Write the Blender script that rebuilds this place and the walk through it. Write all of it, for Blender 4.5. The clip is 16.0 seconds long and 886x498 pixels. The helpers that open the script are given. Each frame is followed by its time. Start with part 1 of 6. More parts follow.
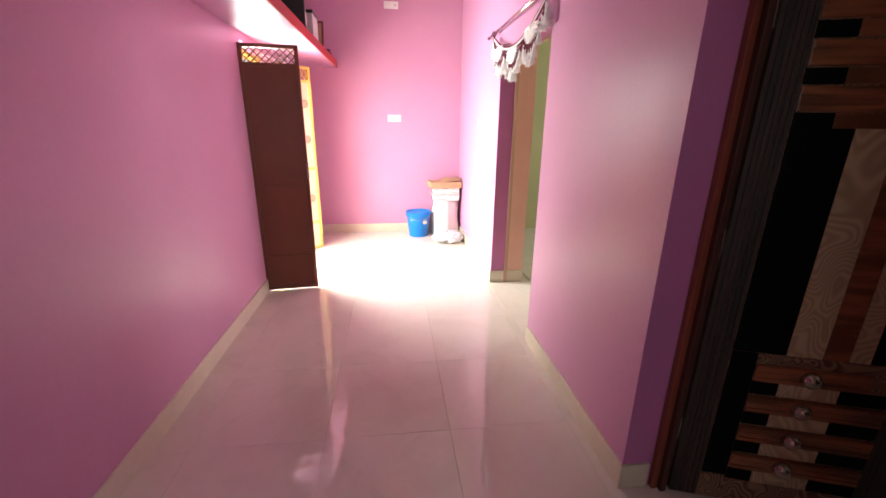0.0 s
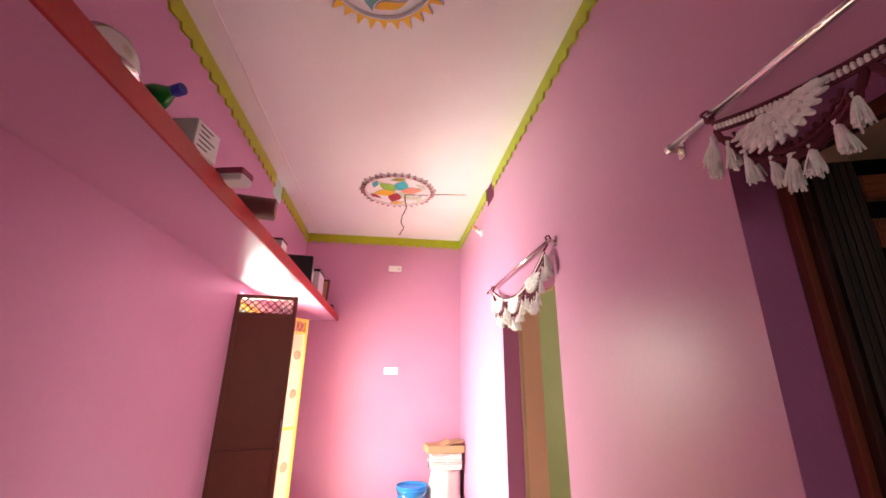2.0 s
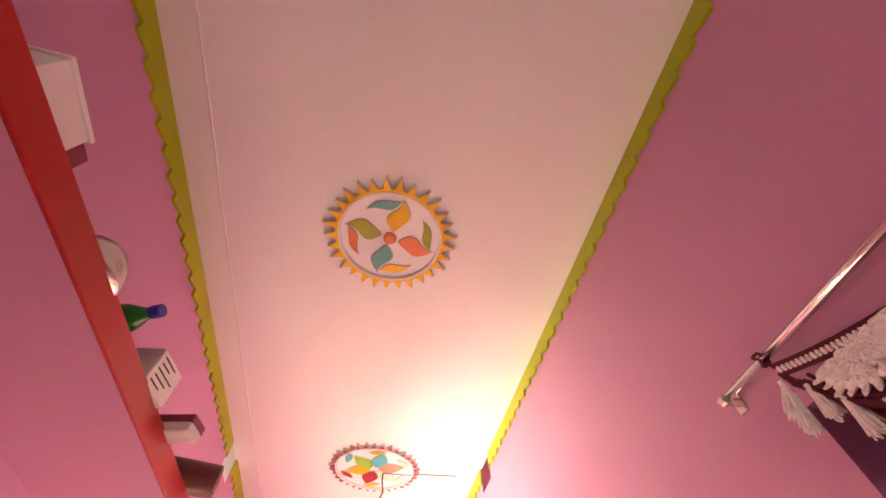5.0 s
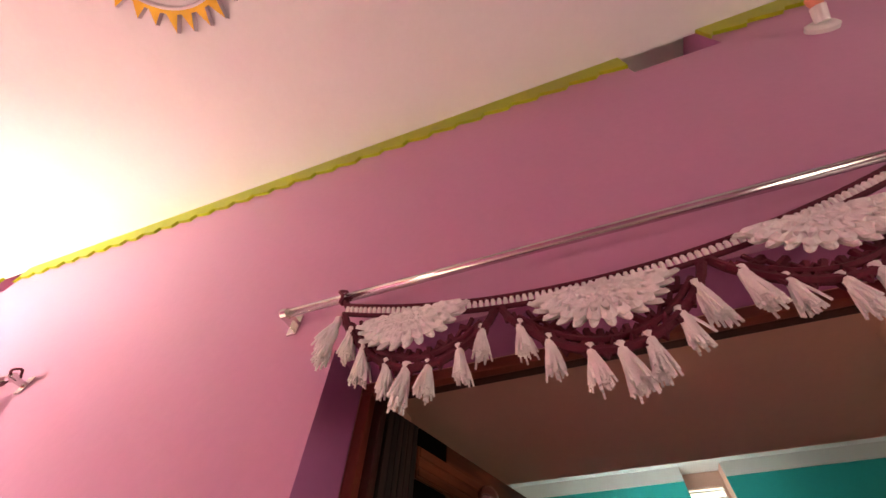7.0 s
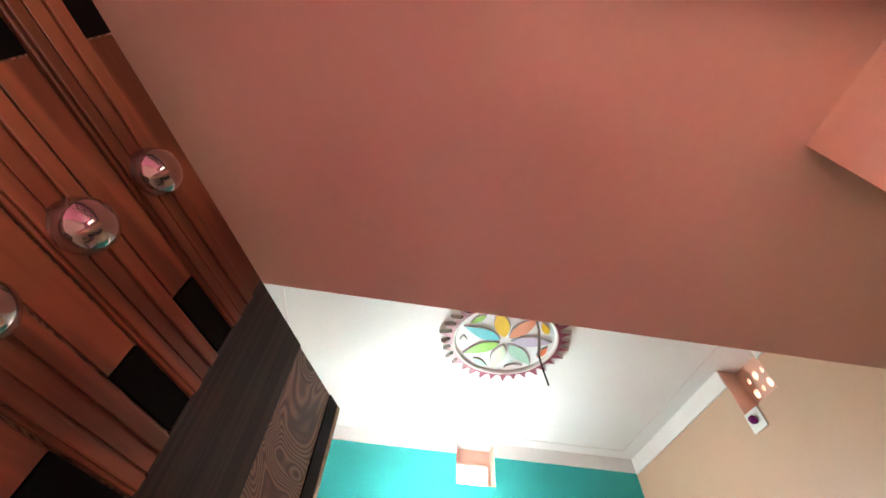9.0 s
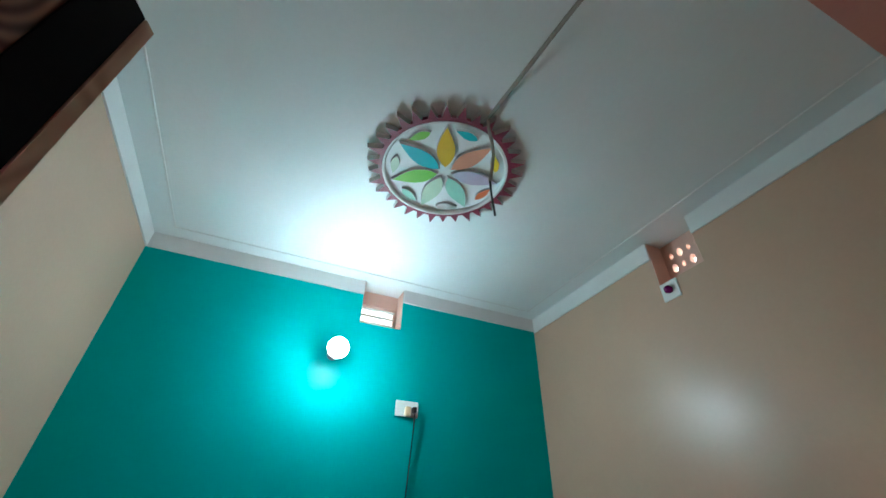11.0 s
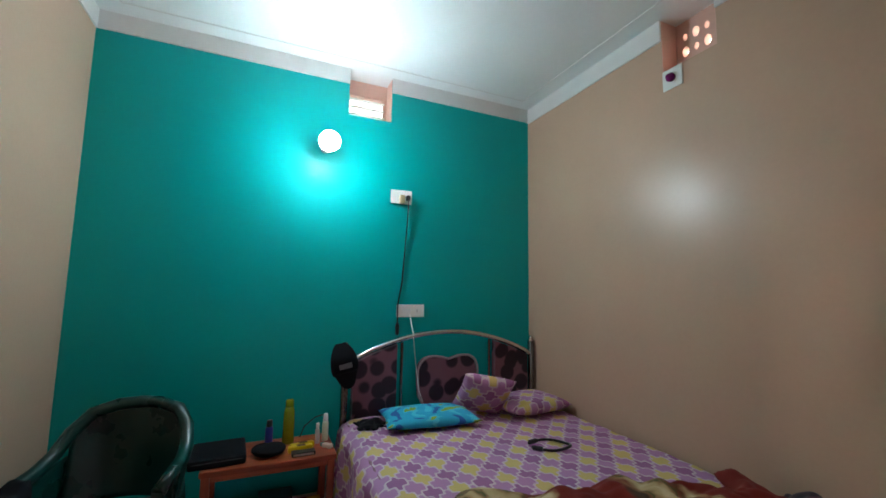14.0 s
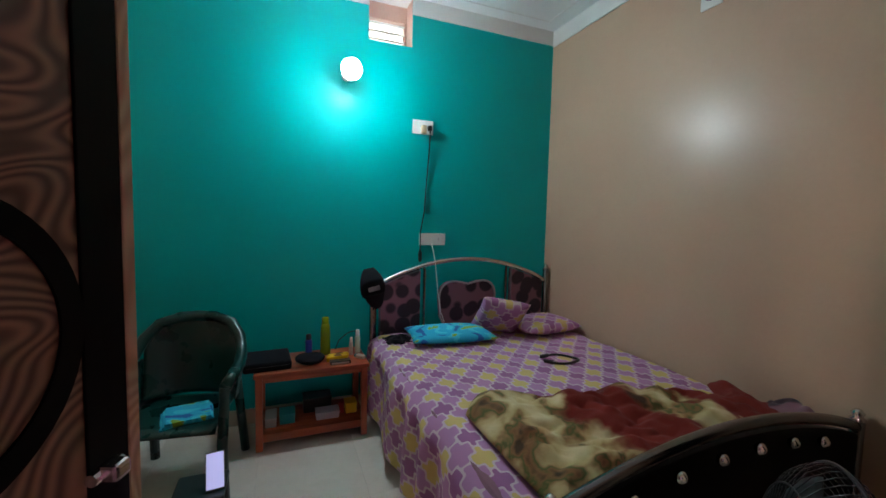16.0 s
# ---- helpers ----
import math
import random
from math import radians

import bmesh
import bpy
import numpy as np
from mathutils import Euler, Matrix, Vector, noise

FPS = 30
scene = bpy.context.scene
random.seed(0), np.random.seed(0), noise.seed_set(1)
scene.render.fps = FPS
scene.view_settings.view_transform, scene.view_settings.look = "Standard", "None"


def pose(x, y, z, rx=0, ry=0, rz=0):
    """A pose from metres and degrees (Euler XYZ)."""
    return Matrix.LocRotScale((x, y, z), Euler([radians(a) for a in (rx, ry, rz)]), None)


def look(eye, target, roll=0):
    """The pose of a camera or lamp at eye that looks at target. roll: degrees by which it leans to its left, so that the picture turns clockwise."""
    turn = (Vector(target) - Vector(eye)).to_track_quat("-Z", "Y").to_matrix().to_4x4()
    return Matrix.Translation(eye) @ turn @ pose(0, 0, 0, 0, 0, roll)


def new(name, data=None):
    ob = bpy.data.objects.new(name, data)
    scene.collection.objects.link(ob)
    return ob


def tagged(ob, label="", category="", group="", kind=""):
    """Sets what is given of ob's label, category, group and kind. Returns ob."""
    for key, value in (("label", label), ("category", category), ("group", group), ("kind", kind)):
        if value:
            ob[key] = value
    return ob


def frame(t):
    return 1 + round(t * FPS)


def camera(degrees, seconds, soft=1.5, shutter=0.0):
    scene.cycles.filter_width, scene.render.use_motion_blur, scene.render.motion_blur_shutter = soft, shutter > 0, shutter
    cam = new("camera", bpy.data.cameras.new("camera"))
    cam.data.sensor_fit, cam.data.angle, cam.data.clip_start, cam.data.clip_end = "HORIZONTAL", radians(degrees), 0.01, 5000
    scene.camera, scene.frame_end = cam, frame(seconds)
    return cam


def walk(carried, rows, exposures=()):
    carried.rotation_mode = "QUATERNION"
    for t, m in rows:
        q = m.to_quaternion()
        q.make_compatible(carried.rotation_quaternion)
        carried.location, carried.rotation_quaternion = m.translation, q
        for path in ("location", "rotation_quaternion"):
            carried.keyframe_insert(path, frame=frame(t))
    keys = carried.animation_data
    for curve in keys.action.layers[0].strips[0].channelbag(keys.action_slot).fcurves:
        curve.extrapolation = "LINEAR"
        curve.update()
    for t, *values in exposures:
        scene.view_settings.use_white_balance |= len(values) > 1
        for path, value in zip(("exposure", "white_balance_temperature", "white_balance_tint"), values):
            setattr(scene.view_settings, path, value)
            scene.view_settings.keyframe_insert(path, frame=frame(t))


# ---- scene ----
cam = camera(96.1, 16.0, soft=1.6)
PATH = [
    (0, (-0.906, -1.192, 1.437), (-0.663, 0.701, 0.84), 0.7),
    (0.5, (-0.916, -1.137, 1.435), (-0.668, 0.807, 1.035), 0.8),
    (1, (-0.911, -1.022, 1.418), (-0.657, 0.961, 1.353), 0.8),
    (1.5, (-0.873, -0.927, 1.414), (-0.616, 1.035, 1.706), 0.7),
    (2, (-0.882, -0.85, 1.413), (-0.644, 1.036, 2.036), 0.7),
    (2.5, (-0.949, -0.755, 1.452), (-0.733, 0.997, 2.391), 0.9),
    (3, (-0.977, -0.704, 1.458), (-0.783, 0.87, 2.676), 1.2),
    (3.2, (-0.969, -0.687, 1.459), (-0.783, 0.808, 2.774), 1.0),
    (5.3, (-0.916, -0.582, 1.449), (-0.71, 0.496, 3.122), 1.7),
    (5.5, (-0.846, -0.533, 1.448), (-0.591, 0.57, 3.097), 1.4),
    (6, (-0.65, -0.479, 1.439), (-0.13, 0.555, 3.069), 1.9),
    (6.5, (-0.581, -0.445, 1.471), (0.307, 0.34, 3.082), 0.8),
    (7, (-0.553, -0.469, 1.451), (0.546, -0.009, 3.058), 3.0),
    (7.5, (-0.487, -0.485, 1.419), (0.669, -0.226, 3.031), 3.3),
    (8, (-0.234, -0.497, 1.435), (0.942, -0.385, 3.049), 3.3),
    (8.5, (-0.026, -0.525, 1.44), (1.167, -0.529, 3.045), 3.2),
    (8.7, (0.079, -0.513, 1.439), (1.271, -0.581, 3.043), 2.9),
    (10.8, (0.831, -0.603, 1.535), (2.265, -1.169, 2.81), 1.5),
    (11, (0.857, -0.588, 1.554), (2.354, -1.224, 2.718), 1.6),
    (11.5, (0.891, -0.586, 1.555), (2.496, -1.41, 2.419), 1.3),
    (12, (0.852, -0.619, 1.573), (2.547, -1.536, 2.109), 1.2),
    (12.5, (0.807, -0.679, 1.565), (2.522, -1.663, 1.869), 1.3),
    (13, (0.806, -0.688, 1.547), (2.406, -1.864, 1.789), 1.0),
    (13.5, (0.778, -0.658, 1.574), (2.412, -1.794, 1.778), 0.8),
    (14, (0.771, -0.631, 1.557), (2.593, -1.43, 1.765), 1.0),
    (14.5, (0.755, -0.6, 1.555), (2.587, -1.323, 1.903), 1.3),
    (15, (0.694, -0.592, 1.57), (2.515, -1.282, 2.029), 1.5),
    (15.5, (0.676, -0.555, 1.577), (2.533, -1.27, 1.777), 1.4),
    (16, (0.673, -0.533, 1.544), (2.525, -1.274, 1.406), 1.4),
]
EXPOSURES = [(0.0, 0.08, 6450, 2), (1.5, 0.03, 6600, 3), (2.0, 0.1, 7300, 6), (2.5, 0.15, 7700, 6), (3.0, 0.27, 8700, 14), (5.5, 0.8, 9300, 18), (6.0, 0.8, 8600, 13), (6.5, 0.82, 8000, 9), (7.0, 1.0, 8000, 8), (7.5, 1.47, 8100, 11), (8.0, 2.08, 8500, 25), (8.3, 2.65, 8400, 27), (8.7, 2.8, 8100, 24), (10.8, 1.52, 5800, -4), (11.4, 1.58, 6100, 1), (12.2, 1.66, 6550, 7), (14.0, 1.70, 6400, 6), (16.0, 1.64, 6350, 5)]
walk(cam, [(t, look(eye, target, roll)) for t, eye, target, roll in PATH], EXPOSURES)

# ---- world, sun and large lights ----
world = bpy.data.worlds.new("world")
scene.world = world
world.use_nodes = True
wt = world.node_tree
sky = wt.nodes.new("ShaderNodeTexSky")
sky.sky_type, sky.sun_disc = "NISHITA", False
sky.sun_elevation, sky.sun_rotation = radians(48), radians(-80)
wt.links.new(sky.outputs["Color"], wt.nodes["Background"].inputs["Color"])
wt.nodes["Background"].inputs["Strength"].default_value = 0.12

sun = new("sun", bpy.data.lights.new("sun", "SUN"))
sun.data.energy, sun.data.angle, sun.data.color = 3.0, radians(0.6), (1.0, 0.95, 0.88)
sun.matrix_world = look((-8, 1.6, 9.0), (0, 3.0, 0))


def area_lamp(name, eye, target, width, height, power, colour):
    lamp = bpy.data.lights.new(name, "AREA")
    lamp.shape, lamp.size, lamp.size_y, lamp.energy, lamp.color = "RECTANGLE", width, height, power, colour
    ob = new(name, lamp)
    ob.matrix_world = look(eye, target)
    return ob


# daylight in the outer doorway of the hall
area_lamp("daylight_door", (-2.36, 2.80, 1.05), (0.0, 2.1, 0.1), 0.86, 1.9, 245, (1.0, 0.98, 0.95))
# added daylight in an assumed, unseen window of the second room
area_lamp("assumed_room_daylight", (3.72, 2.2, 1.5), (0.0, 2.2, 1.0), 1.1, 1.1, 55, (1.0, 0.98, 0.92))

# window assumed, unseen, at the hall's near end: added light for door and soffit
area_lamp("assumed_hall_daylight", (-1.0, -3.16, 1.5), (-0.9, 0.0, 1.5), 0.95, 1.15, 9, (1.0, 0.98, 0.95))

# ---- materials ----
def mat(name, base, rough=0.5, vary=0.08, scale=3.0, fine=60.0, bump=0.0, metal=0.0, spec=0.5, coat=0.0, dirt=0.0, rvary=0.08):
    """A painted or plain surface: base colour with soft patches, fine grain, roughness variation and relief."""
    m = bpy.data.materials.new(name)
    m.use_nodes = True
    n, l = m.node_tree.nodes, m.node_tree.links
    b = n["Principled BSDF"]
    tc = n.new("ShaderNodeTexCoord")
    big, small = n.new("ShaderNodeTexNoise"), n.new("ShaderNodeTexNoise")
    big.inputs["Scale"].default_value, big.inputs["Detail"].default_value = scale, 4
    small.inputs["Scale"].default_value, small.inputs["Detail"].default_value = fine, 3
    for t in (big, small):
        l.new(tc.outputs["Object"], t.inputs["Vector"])
    add = n.new("ShaderNodeMath")
    add.operation = "MULTIPLY_ADD"
    l.new(small.outputs["Fac"], add.inputs[0])
    add.inputs[1].default_value = 0.4
    l.new(big.outputs["Fac"], add.inputs[2])
    ramp = n.new("ShaderNodeMapRange")
    ramp.inputs["From Min"].default_value, ramp.inputs["From Max"].default_value = 0.45, 0.95
    ramp.inputs["To Min"].default_value, ramp.inputs["To Max"].default_value = 1 - vary, 1 + vary
    l.new(add.outputs[0], ramp.inputs["Value"])
    mul = n.new("ShaderNodeVectorMath")
    mul.operation = "SCALE"
    mul.inputs[0].default_value = base[:3]
    l.new(ramp.outputs[0], mul.inputs["Scale"])
    l.new(mul.outputs[0], b.inputs["Base Color"])
    if dirt:
        st = n.new("ShaderNodeTexNoise")
        st.inputs["Scale"].default_value, st.inputs["Detail"].default_value, st.inputs["Roughness"].default_value = 2.1, 8, 0.7
        l.new(tc.outputs["Object"], st.inputs["Vector"])
        cut = n.new("ShaderNodeMapRange")
        cut.inputs["From Min"].default_value, cut.inputs["From Max"].default_value = 0.58, 0.75
        cut.inputs["To Max"].default_value = dirt
        l.new(st.outputs["Fac"], cut.inputs["Value"])
        mix = n.new("ShaderNodeMix")
        mix.data_type = "RGBA"
        l.new(cut.outputs[0], mix.inputs["Factor"])
        l.new(mul.outputs[0], mix.inputs["A"])
        mix.inputs["B"].default_value = (base[0] * 0.6, base[1] * 0.55, base[2] * 0.5, 1)
        l.new(mix.outputs["Result"], b.inputs["Base Color"])
    rr = n.new("ShaderNodeMapRange")
    rr.inputs["To Min"].default_value, rr.inputs["To Max"].default_value = max(0.02, rough - rvary), min(1, rough + rvary)
    l.new(big.outputs["Fac"], rr.inputs["Value"])
    l.new(rr.outputs[0], b.inputs["Roughness"])
    b.inputs["Metallic"].default_value, b.inputs["Specular IOR Level"].default_value = metal, spec
    b.inputs["Coat Weight"].default_value = coat
    if bump:
        bp = n.new("ShaderNodeBump")
        bp.inputs["Strength"].default_value, bp.inputs["Distance"].default_value = bump, 0.01
        l.new(add.outputs[0], bp.inputs["Height"])
        l.new(bp.outputs[0], b.inputs["Normal"])
    return m


def glow(name, colour, strength):
    m = bpy.data.materials.new(name)
    m.use_nodes = True
    b = m.node_tree.nodes["Principled BSDF"]
    b.inputs["Base Color"].default_value = (*colour, 1)
    b.inputs["Emission Color"].default_value = (*colour, 1)
    b.inputs["Emission Strength"].default_value = strength
    return m


def wood(name, dark, light, rough=0.4, scale=6.0, stretch=(1, 1, 0.12), rings=0.0):
    """Laminate with grain lines along local z; rings adds curling figure."""
    m = bpy.data.materials.new(name)
    m.use_nodes = True
    n, l = m.node_tree.nodes, m.node_tree.links
    b = n["Principled BSDF"]
    tc, mp = n.new("ShaderNodeTexCoord"), n.new("ShaderNodeMapping")
    mp.inputs["Scale"].default_value = stretch
    l.new(tc.outputs["Object"], mp.inputs["Vector"])
    nz = n.new("ShaderNodeTexNoise")
    nz.inputs["Scale"].default_value, nz.inputs["Detail"].default_value, nz.inputs["Distortion"].default_value = scale, 5, rings
    l.new(mp.outputs[0], nz.inputs["Vector"])
    wv = n.new("ShaderNodeMath")
    wv.operation = "MULTIPLY"
    wv.inputs[1].default_value = 150.0 if rings else 30.0
    if rings:
        nz.inputs["Detail"].default_value = 1.0
    l.new(nz.outputs["Fac"], wv.inputs[0])
    sn = n.new("ShaderNodeMath")
    sn.operation = "SINE"
    l.new(wv.outputs[0], sn.inputs[0])
    mr = n.new("ShaderNodeMapRange")
    mr.inputs["From Min"].default_value = -1
    l.new(sn.outputs[0], mr.inputs["Value"])
    mix = n.new("ShaderNodeMix")
    mix.data_type = "RGBA"
    l.new(mr.outputs[0], mix.inputs["Factor"])
    mix.inputs["A"].default_value, mix.inputs["B"].default_value = (*dark, 1), (*light, 1)
    l.new(mix.outputs["Result"], b.inputs["Base Color"])
    b.inputs["Roughness"].default_value = rough
    bp = n.new("ShaderNodeBump")
    bp.inputs["Strength"].default_value, bp.inputs["Distance"].default_value = 0.25, 0.002
    l.new(mr.outputs[0], bp.inputs["Height"])
    l.new(bp.outputs[0], b.inputs["Normal"])
    return m


PINK = mat("pink_paint", (0.55, 0.26, 0.41), 0.36, 0.05, 1.6, 45, 0.10, spec=0.40)
PURPLE = mat("purple_paint", (0.49, 0.165, 0.37), 0.38, 0.07, 2.0, 45, 0.10)
BEIGE = mat("beige_paint", (0.555, 0.366, 0.257), 0.32, 0.04, 1.8, 45, 0.12, spec=0.36)
TEAL = mat("teal_paint", (0.002, 0.40, 0.385), 0.42, 0.05, 1.6, 45, 0.10, spec=0.3)
WHITE = mat("ceiling_paint", (0.80, 0.82, 0.81), 0.55, 0.03, 2.0, 40, 0.10)
PLASTER = mat("white_plaster", (0.74, 0.73, 0.71), 0.5, 0.04, 5, 60, 0.12)
PEACH = mat("peach_paint", (0.72, 0.45, 0.36), 0.5, 0.06, 5, 50, 0.1, dirt=0.2)
# beige made lighter and pinker: the warm light on it is in the colour
LIT_SALMON = mat("lit_salmon_paint", (0.74, 0.44, 0.34), 0.42, 0.05, 2, 45, 0.12)
GREEN = mat("olive_green_paint", (0.37, 0.45, 0.008), 0.45, 0.06, 6, 60, 0.1)
RED = mat("red_paint", (0.40, 0.012, 0.010), 0.45, 0.12, 3, 50, 0.15)
TILE = mat("cream_tile", (0.66, 0.59, 0.52), 0.045, 0.05, 2.2, 30, 0.0, spec=0.55, rvary=0.02)
SKIRT = mat("cream_skirting_tile", (0.62, 0.56, 0.43), 0.22, 0.08, 3, 40, 0.05)
GROUT = mat("tile_joint", (0.62, 0.55, 0.47), 0.8, 0.1)
FRAME = mat("red_brown_frame_paint", (0.20, 0.045, 0.025), 0.42, 0.12, 4, 70, 0.2)
FRAME_DARK = mat("dark_brown_frame_paint", (0.055, 0.014, 0.009), 0.5, 0.2, 6, 80, 0.3)
GROUND = mat("courtyard_cement", (0.55, 0.50, 0.42), 0.85, 0.15, 1, 30, 0.3)
YELLOW_WALL = mat("yellow_house_paint", (0.75, 0.55, 0.12), 0.6, 0.08, 1.5, 40, 0.1)
GREENISH = mat("pale_green_paint", (0.41, 0.38, 0.21), 0.5, 0.06, 2, 40, 0.1)
DARK = mat("dark_cloth", (0.008, 0.008, 0.011), 0.9, 0.2, 6, 90, 0.2, spec=0.15)
STEEL = mat("chrome_tube", (0.62, 0.60, 0.58), 0.18, 0.06, 8, 80, 0.0, metal=1.0)
PLASTIC_W = mat("white_plastic", (0.78, 0.78, 0.75), 0.35, 0.03, 6, 60)


def tile_variation(m):
    """Each tile shifts its veins and tone a little."""
    n, l = m.node_tree.nodes, m.node_tree.links
    info, b = n.new("ShaderNodeObjectInfo"), n["Principled BSDF"]
    tc = [x for x in n if x.bl_idname == "ShaderNodeTexCoord"][0]
    off = n.new("ShaderNodeVectorMath")
    off.operation = "MULTIPLY_ADD"
    off.inputs[1].default_value = (7.0, 13.0, 3.0)
    l.new(info.outputs["Random"], off.inputs[0])
    l.new(tc.outputs["Object"], off.inputs[2])
    for t in [x for x in n if x.bl_idname == "ShaderNodeTexNoise"]:
        l.new(off.outputs[0], t.inputs["Vector"])
    vein = n.new("ShaderNodeTexNoise")
    vein.inputs["Scale"].default_value, vein.inputs["Detail"].default_value, vein.inputs["Distortion"].default_value = 2.4, 6, 2.2
    l.new(off.outputs[0], vein.inputs["Vector"])
    cut = n.new("ShaderNodeMapRange")
    cut.inputs["From Min"].default_value, cut.inputs["From Max"].default_value, cut.inputs["To Max"].default_value = 0.50, 0.66, 0.14
    l.new(vein.outputs["Fac"], cut.inputs["Value"])
    mix = n.new("ShaderNodeMix")
    mix.data_type = "RGBA"
    l.new(cut.outputs[0], mix.inputs["Factor"])
    l.new(b.inputs["Base Color"].links[0].from_socket, mix.inputs["A"])
    mix.inputs["B"].default_value = (0.46, 0.36, 0.28, 1)
    l.new(mix.outputs["Result"], b.inputs["Base Color"])


tile_variation(TILE)

# ---- mesh helpers ----
def mesh_of(bm, name, mats, smooth=False):
    me = bpy.data.meshes.new(name)
    bmesh.ops.recalc_face_normals(bm, faces=bm.faces[:])
    bm.to_mesh(me)
    bm.free()
    for m in mats if isinstance(mats, (list, tuple)) else [mats]:
        me.materials.append(m)
    if smooth:
        for p in me.polygons:
            p.use_smooth = True
    return me


GROUPS = {"ceiling_medallion": "plaster ceiling roses", "pillow": "pillows on the bed", "door_valance": "crochet door valances", "curtain_rod": "curtain rods over the doors",
          "ventilator": "ventilator blocks", "switchboard": "white electric plates", "shelf_box": "boxes on the lower shelf",
          "metal_door_leaf": "leaves of the outer door", "fan_wire": "loose fan wires"}


def thing(name, label, category, place=None, group="", kind=""):
    ob = new(name)
    ob.empty_display_size = 0.05
    if place is not None:
        ob.matrix_world = place
    return tagged(ob, label, category, group or GROUPS.get(name, ""), kind)


def part(name, bm, material, parent=None, label="", smooth=False):
    ob = new(name, mesh_of(bm, name, material, smooth))
    if parent is not None:
        ob.parent = parent
    if label:
        ob["label"] = label
    return ob


def box(lo, hi, bevel=0.0, bm=None, seg=2, m=None):
    bm = bm or bmesh.new()
    t = bmesh.new()
    bmesh.ops.create_cube(t, size=1)
    s = [hi[i] - lo[i] for i in range(3)]
    for v in t.verts:
        v.co = Vector([lo[i] + (v.co[i] + 0.5) * s[i] for i in range(3)])
    if bevel:
        bmesh.ops.bevel(t, geom=t.edges[:], offset=min(bevel, min(s) * 0.45), segments=seg, affect="EDGES", profile=0.6)
    if m is not None:
        t.transform(m)
    return merge(bm, t)


def merge(bm, other, mi=0):
    me = bpy.data.meshes.new("tmp")
    if mi:
        for f in other.faces:
            f.material_index = mi
    other.to_mesh(me)
    other.free()
    bm.from_mesh(me)
    bpy.data.meshes.remove(me)
    return bm


def lathe(profile, steps=24, bm=None, m=None, cap=True):
    """Turns (radius, z) pairs round z."""
    bm = bm or bmesh.new()
    t = bmesh.new()
    rings = []
    for r, z in profile:
        rings.append([t.verts.new((r * math.cos(a), r * math.sin(a), z)) for a in [2 * math.pi * i / steps for i in range(steps)]])
    for a, b in zip(rings, rings[1:]):
        for i in range(steps):
            t.faces.new((a[i], a[(i + 1) % steps], b[(i + 1) % steps], b[i]))
    if cap:
        t.faces.new(rings[0][::-1])
        t.faces.new(rings[-1])
    if m is not None:
        t.transform(m)
    return merge(bm, t)


def tube(points, radius, steps=8, bm=None, closed=False, taper=None):
    """A round tube along points."""
    bm = bm or bmesh.new()
    pts = [Vector(p) for p in points]
    n, rings, side = len(pts), [], None
    for i, p in enumerate(pts):
        a, b = pts[(i - 1) % n] if closed or i else p, pts[(i + 1) % n] if closed or i < n - 1 else p
        d = (b - a).normalized()
        if side is None:
            side = d.orthogonal().normalized()
        side = (side - d * side.dot(d)).normalized()
        up = d.cross(side)
        r = radius * (taper(i / (n - 1)) if taper else 1)
        rings.append([bm.verts.new(p + r * (math.cos(t) * side + math.sin(t) * up)) for t in [2 * math.pi * k / steps for k in range(steps)]])
    for i in range(n if closed else n - 1):
        a, b = rings[i], rings[(i + 1) % n]
        for k in range(steps):
            bm.faces.new((a[k], a[(k + 1) % steps], b[(k + 1) % steps], b[k]))
    if not closed:
        bm.faces.new(rings[0][::-1])
        bm.faces.new(rings[-1])
    return bm


def slab(outline, depth, bm=None, m=None, bevel=0.0):
    """An outline of (u, v) pairs raised to a plate of that depth along +w."""
    bm = bm or bmesh.new()
    t = bmesh.new()
    low = [t.verts.new((u, v, 0)) for u, v in outline]
    inset = outline
    if bevel:
        cu, cv = sum(p[0] for p in outline) / len(outline), sum(p[1] for p in outline) / len(outline)
        inset = [(cu + (u - cu) * (1 - bevel), cv + (v - cv) * (1 - bevel)) for u, v in outline]
    high = [t.verts.new((u, v, depth)) for u, v in inset]
    t.faces.new(low[::-1])
    t.faces.new(high)
    for i in range(len(low)):
        j = (i + 1) % len(low)
        t.faces.new((low[i], low[j], high[j], high[i]))
    if m is not None:
        t.transform(m)
    return merge(bm, t)


def thicken(bm, thick):
    """Gives an open sheet a back and rims."""
    bm.normal_update()
    faces = bm.faces[:]
    rims = [e for e in bm.edges if e.is_boundary]
    back = {v: bm.verts.new(v.co - v.normal * thick) for v in bm.verts[:]}
    for f in faces:
        bm.faces.new([back[v] for v in reversed(f.verts)])
    for e in rims:
        a, b = e.verts
        bm.faces.new((a, b, back[b], back[a]))


def grid(nu, nv, fn, bm=None, thick=0.0):
    """A sheet from fn(u, v) with u, v in 0..1; thick gives it a back."""
    bm = bm or bmesh.new()
    rows = [[bm.verts.new(fn(i / nu, j / nv)) for i in range(nu + 1)] for j in range(nv + 1)]
    fs = [bm.faces.new((rows[j][i], rows[j][i + 1], rows[j + 1][i + 1], rows[j + 1][i])) for j in range(nv) for i in range(nu)]
    if thick:
        thicken(bm, thick)
    return bm


def setting(name, bm, mats, label="", smooth=False):
    ob = part(name, bm, mats, None, "", smooth)
    return tagged(ob, label, name.split("_")[0], kind="structure")


def paint_faces(bm, rule):
    """Sets material slots by the face's middle and normal."""
    bm.normal_update()
    for f in bm.faces:
        f.material_index = rule(f.calc_center_median(), f.normal)

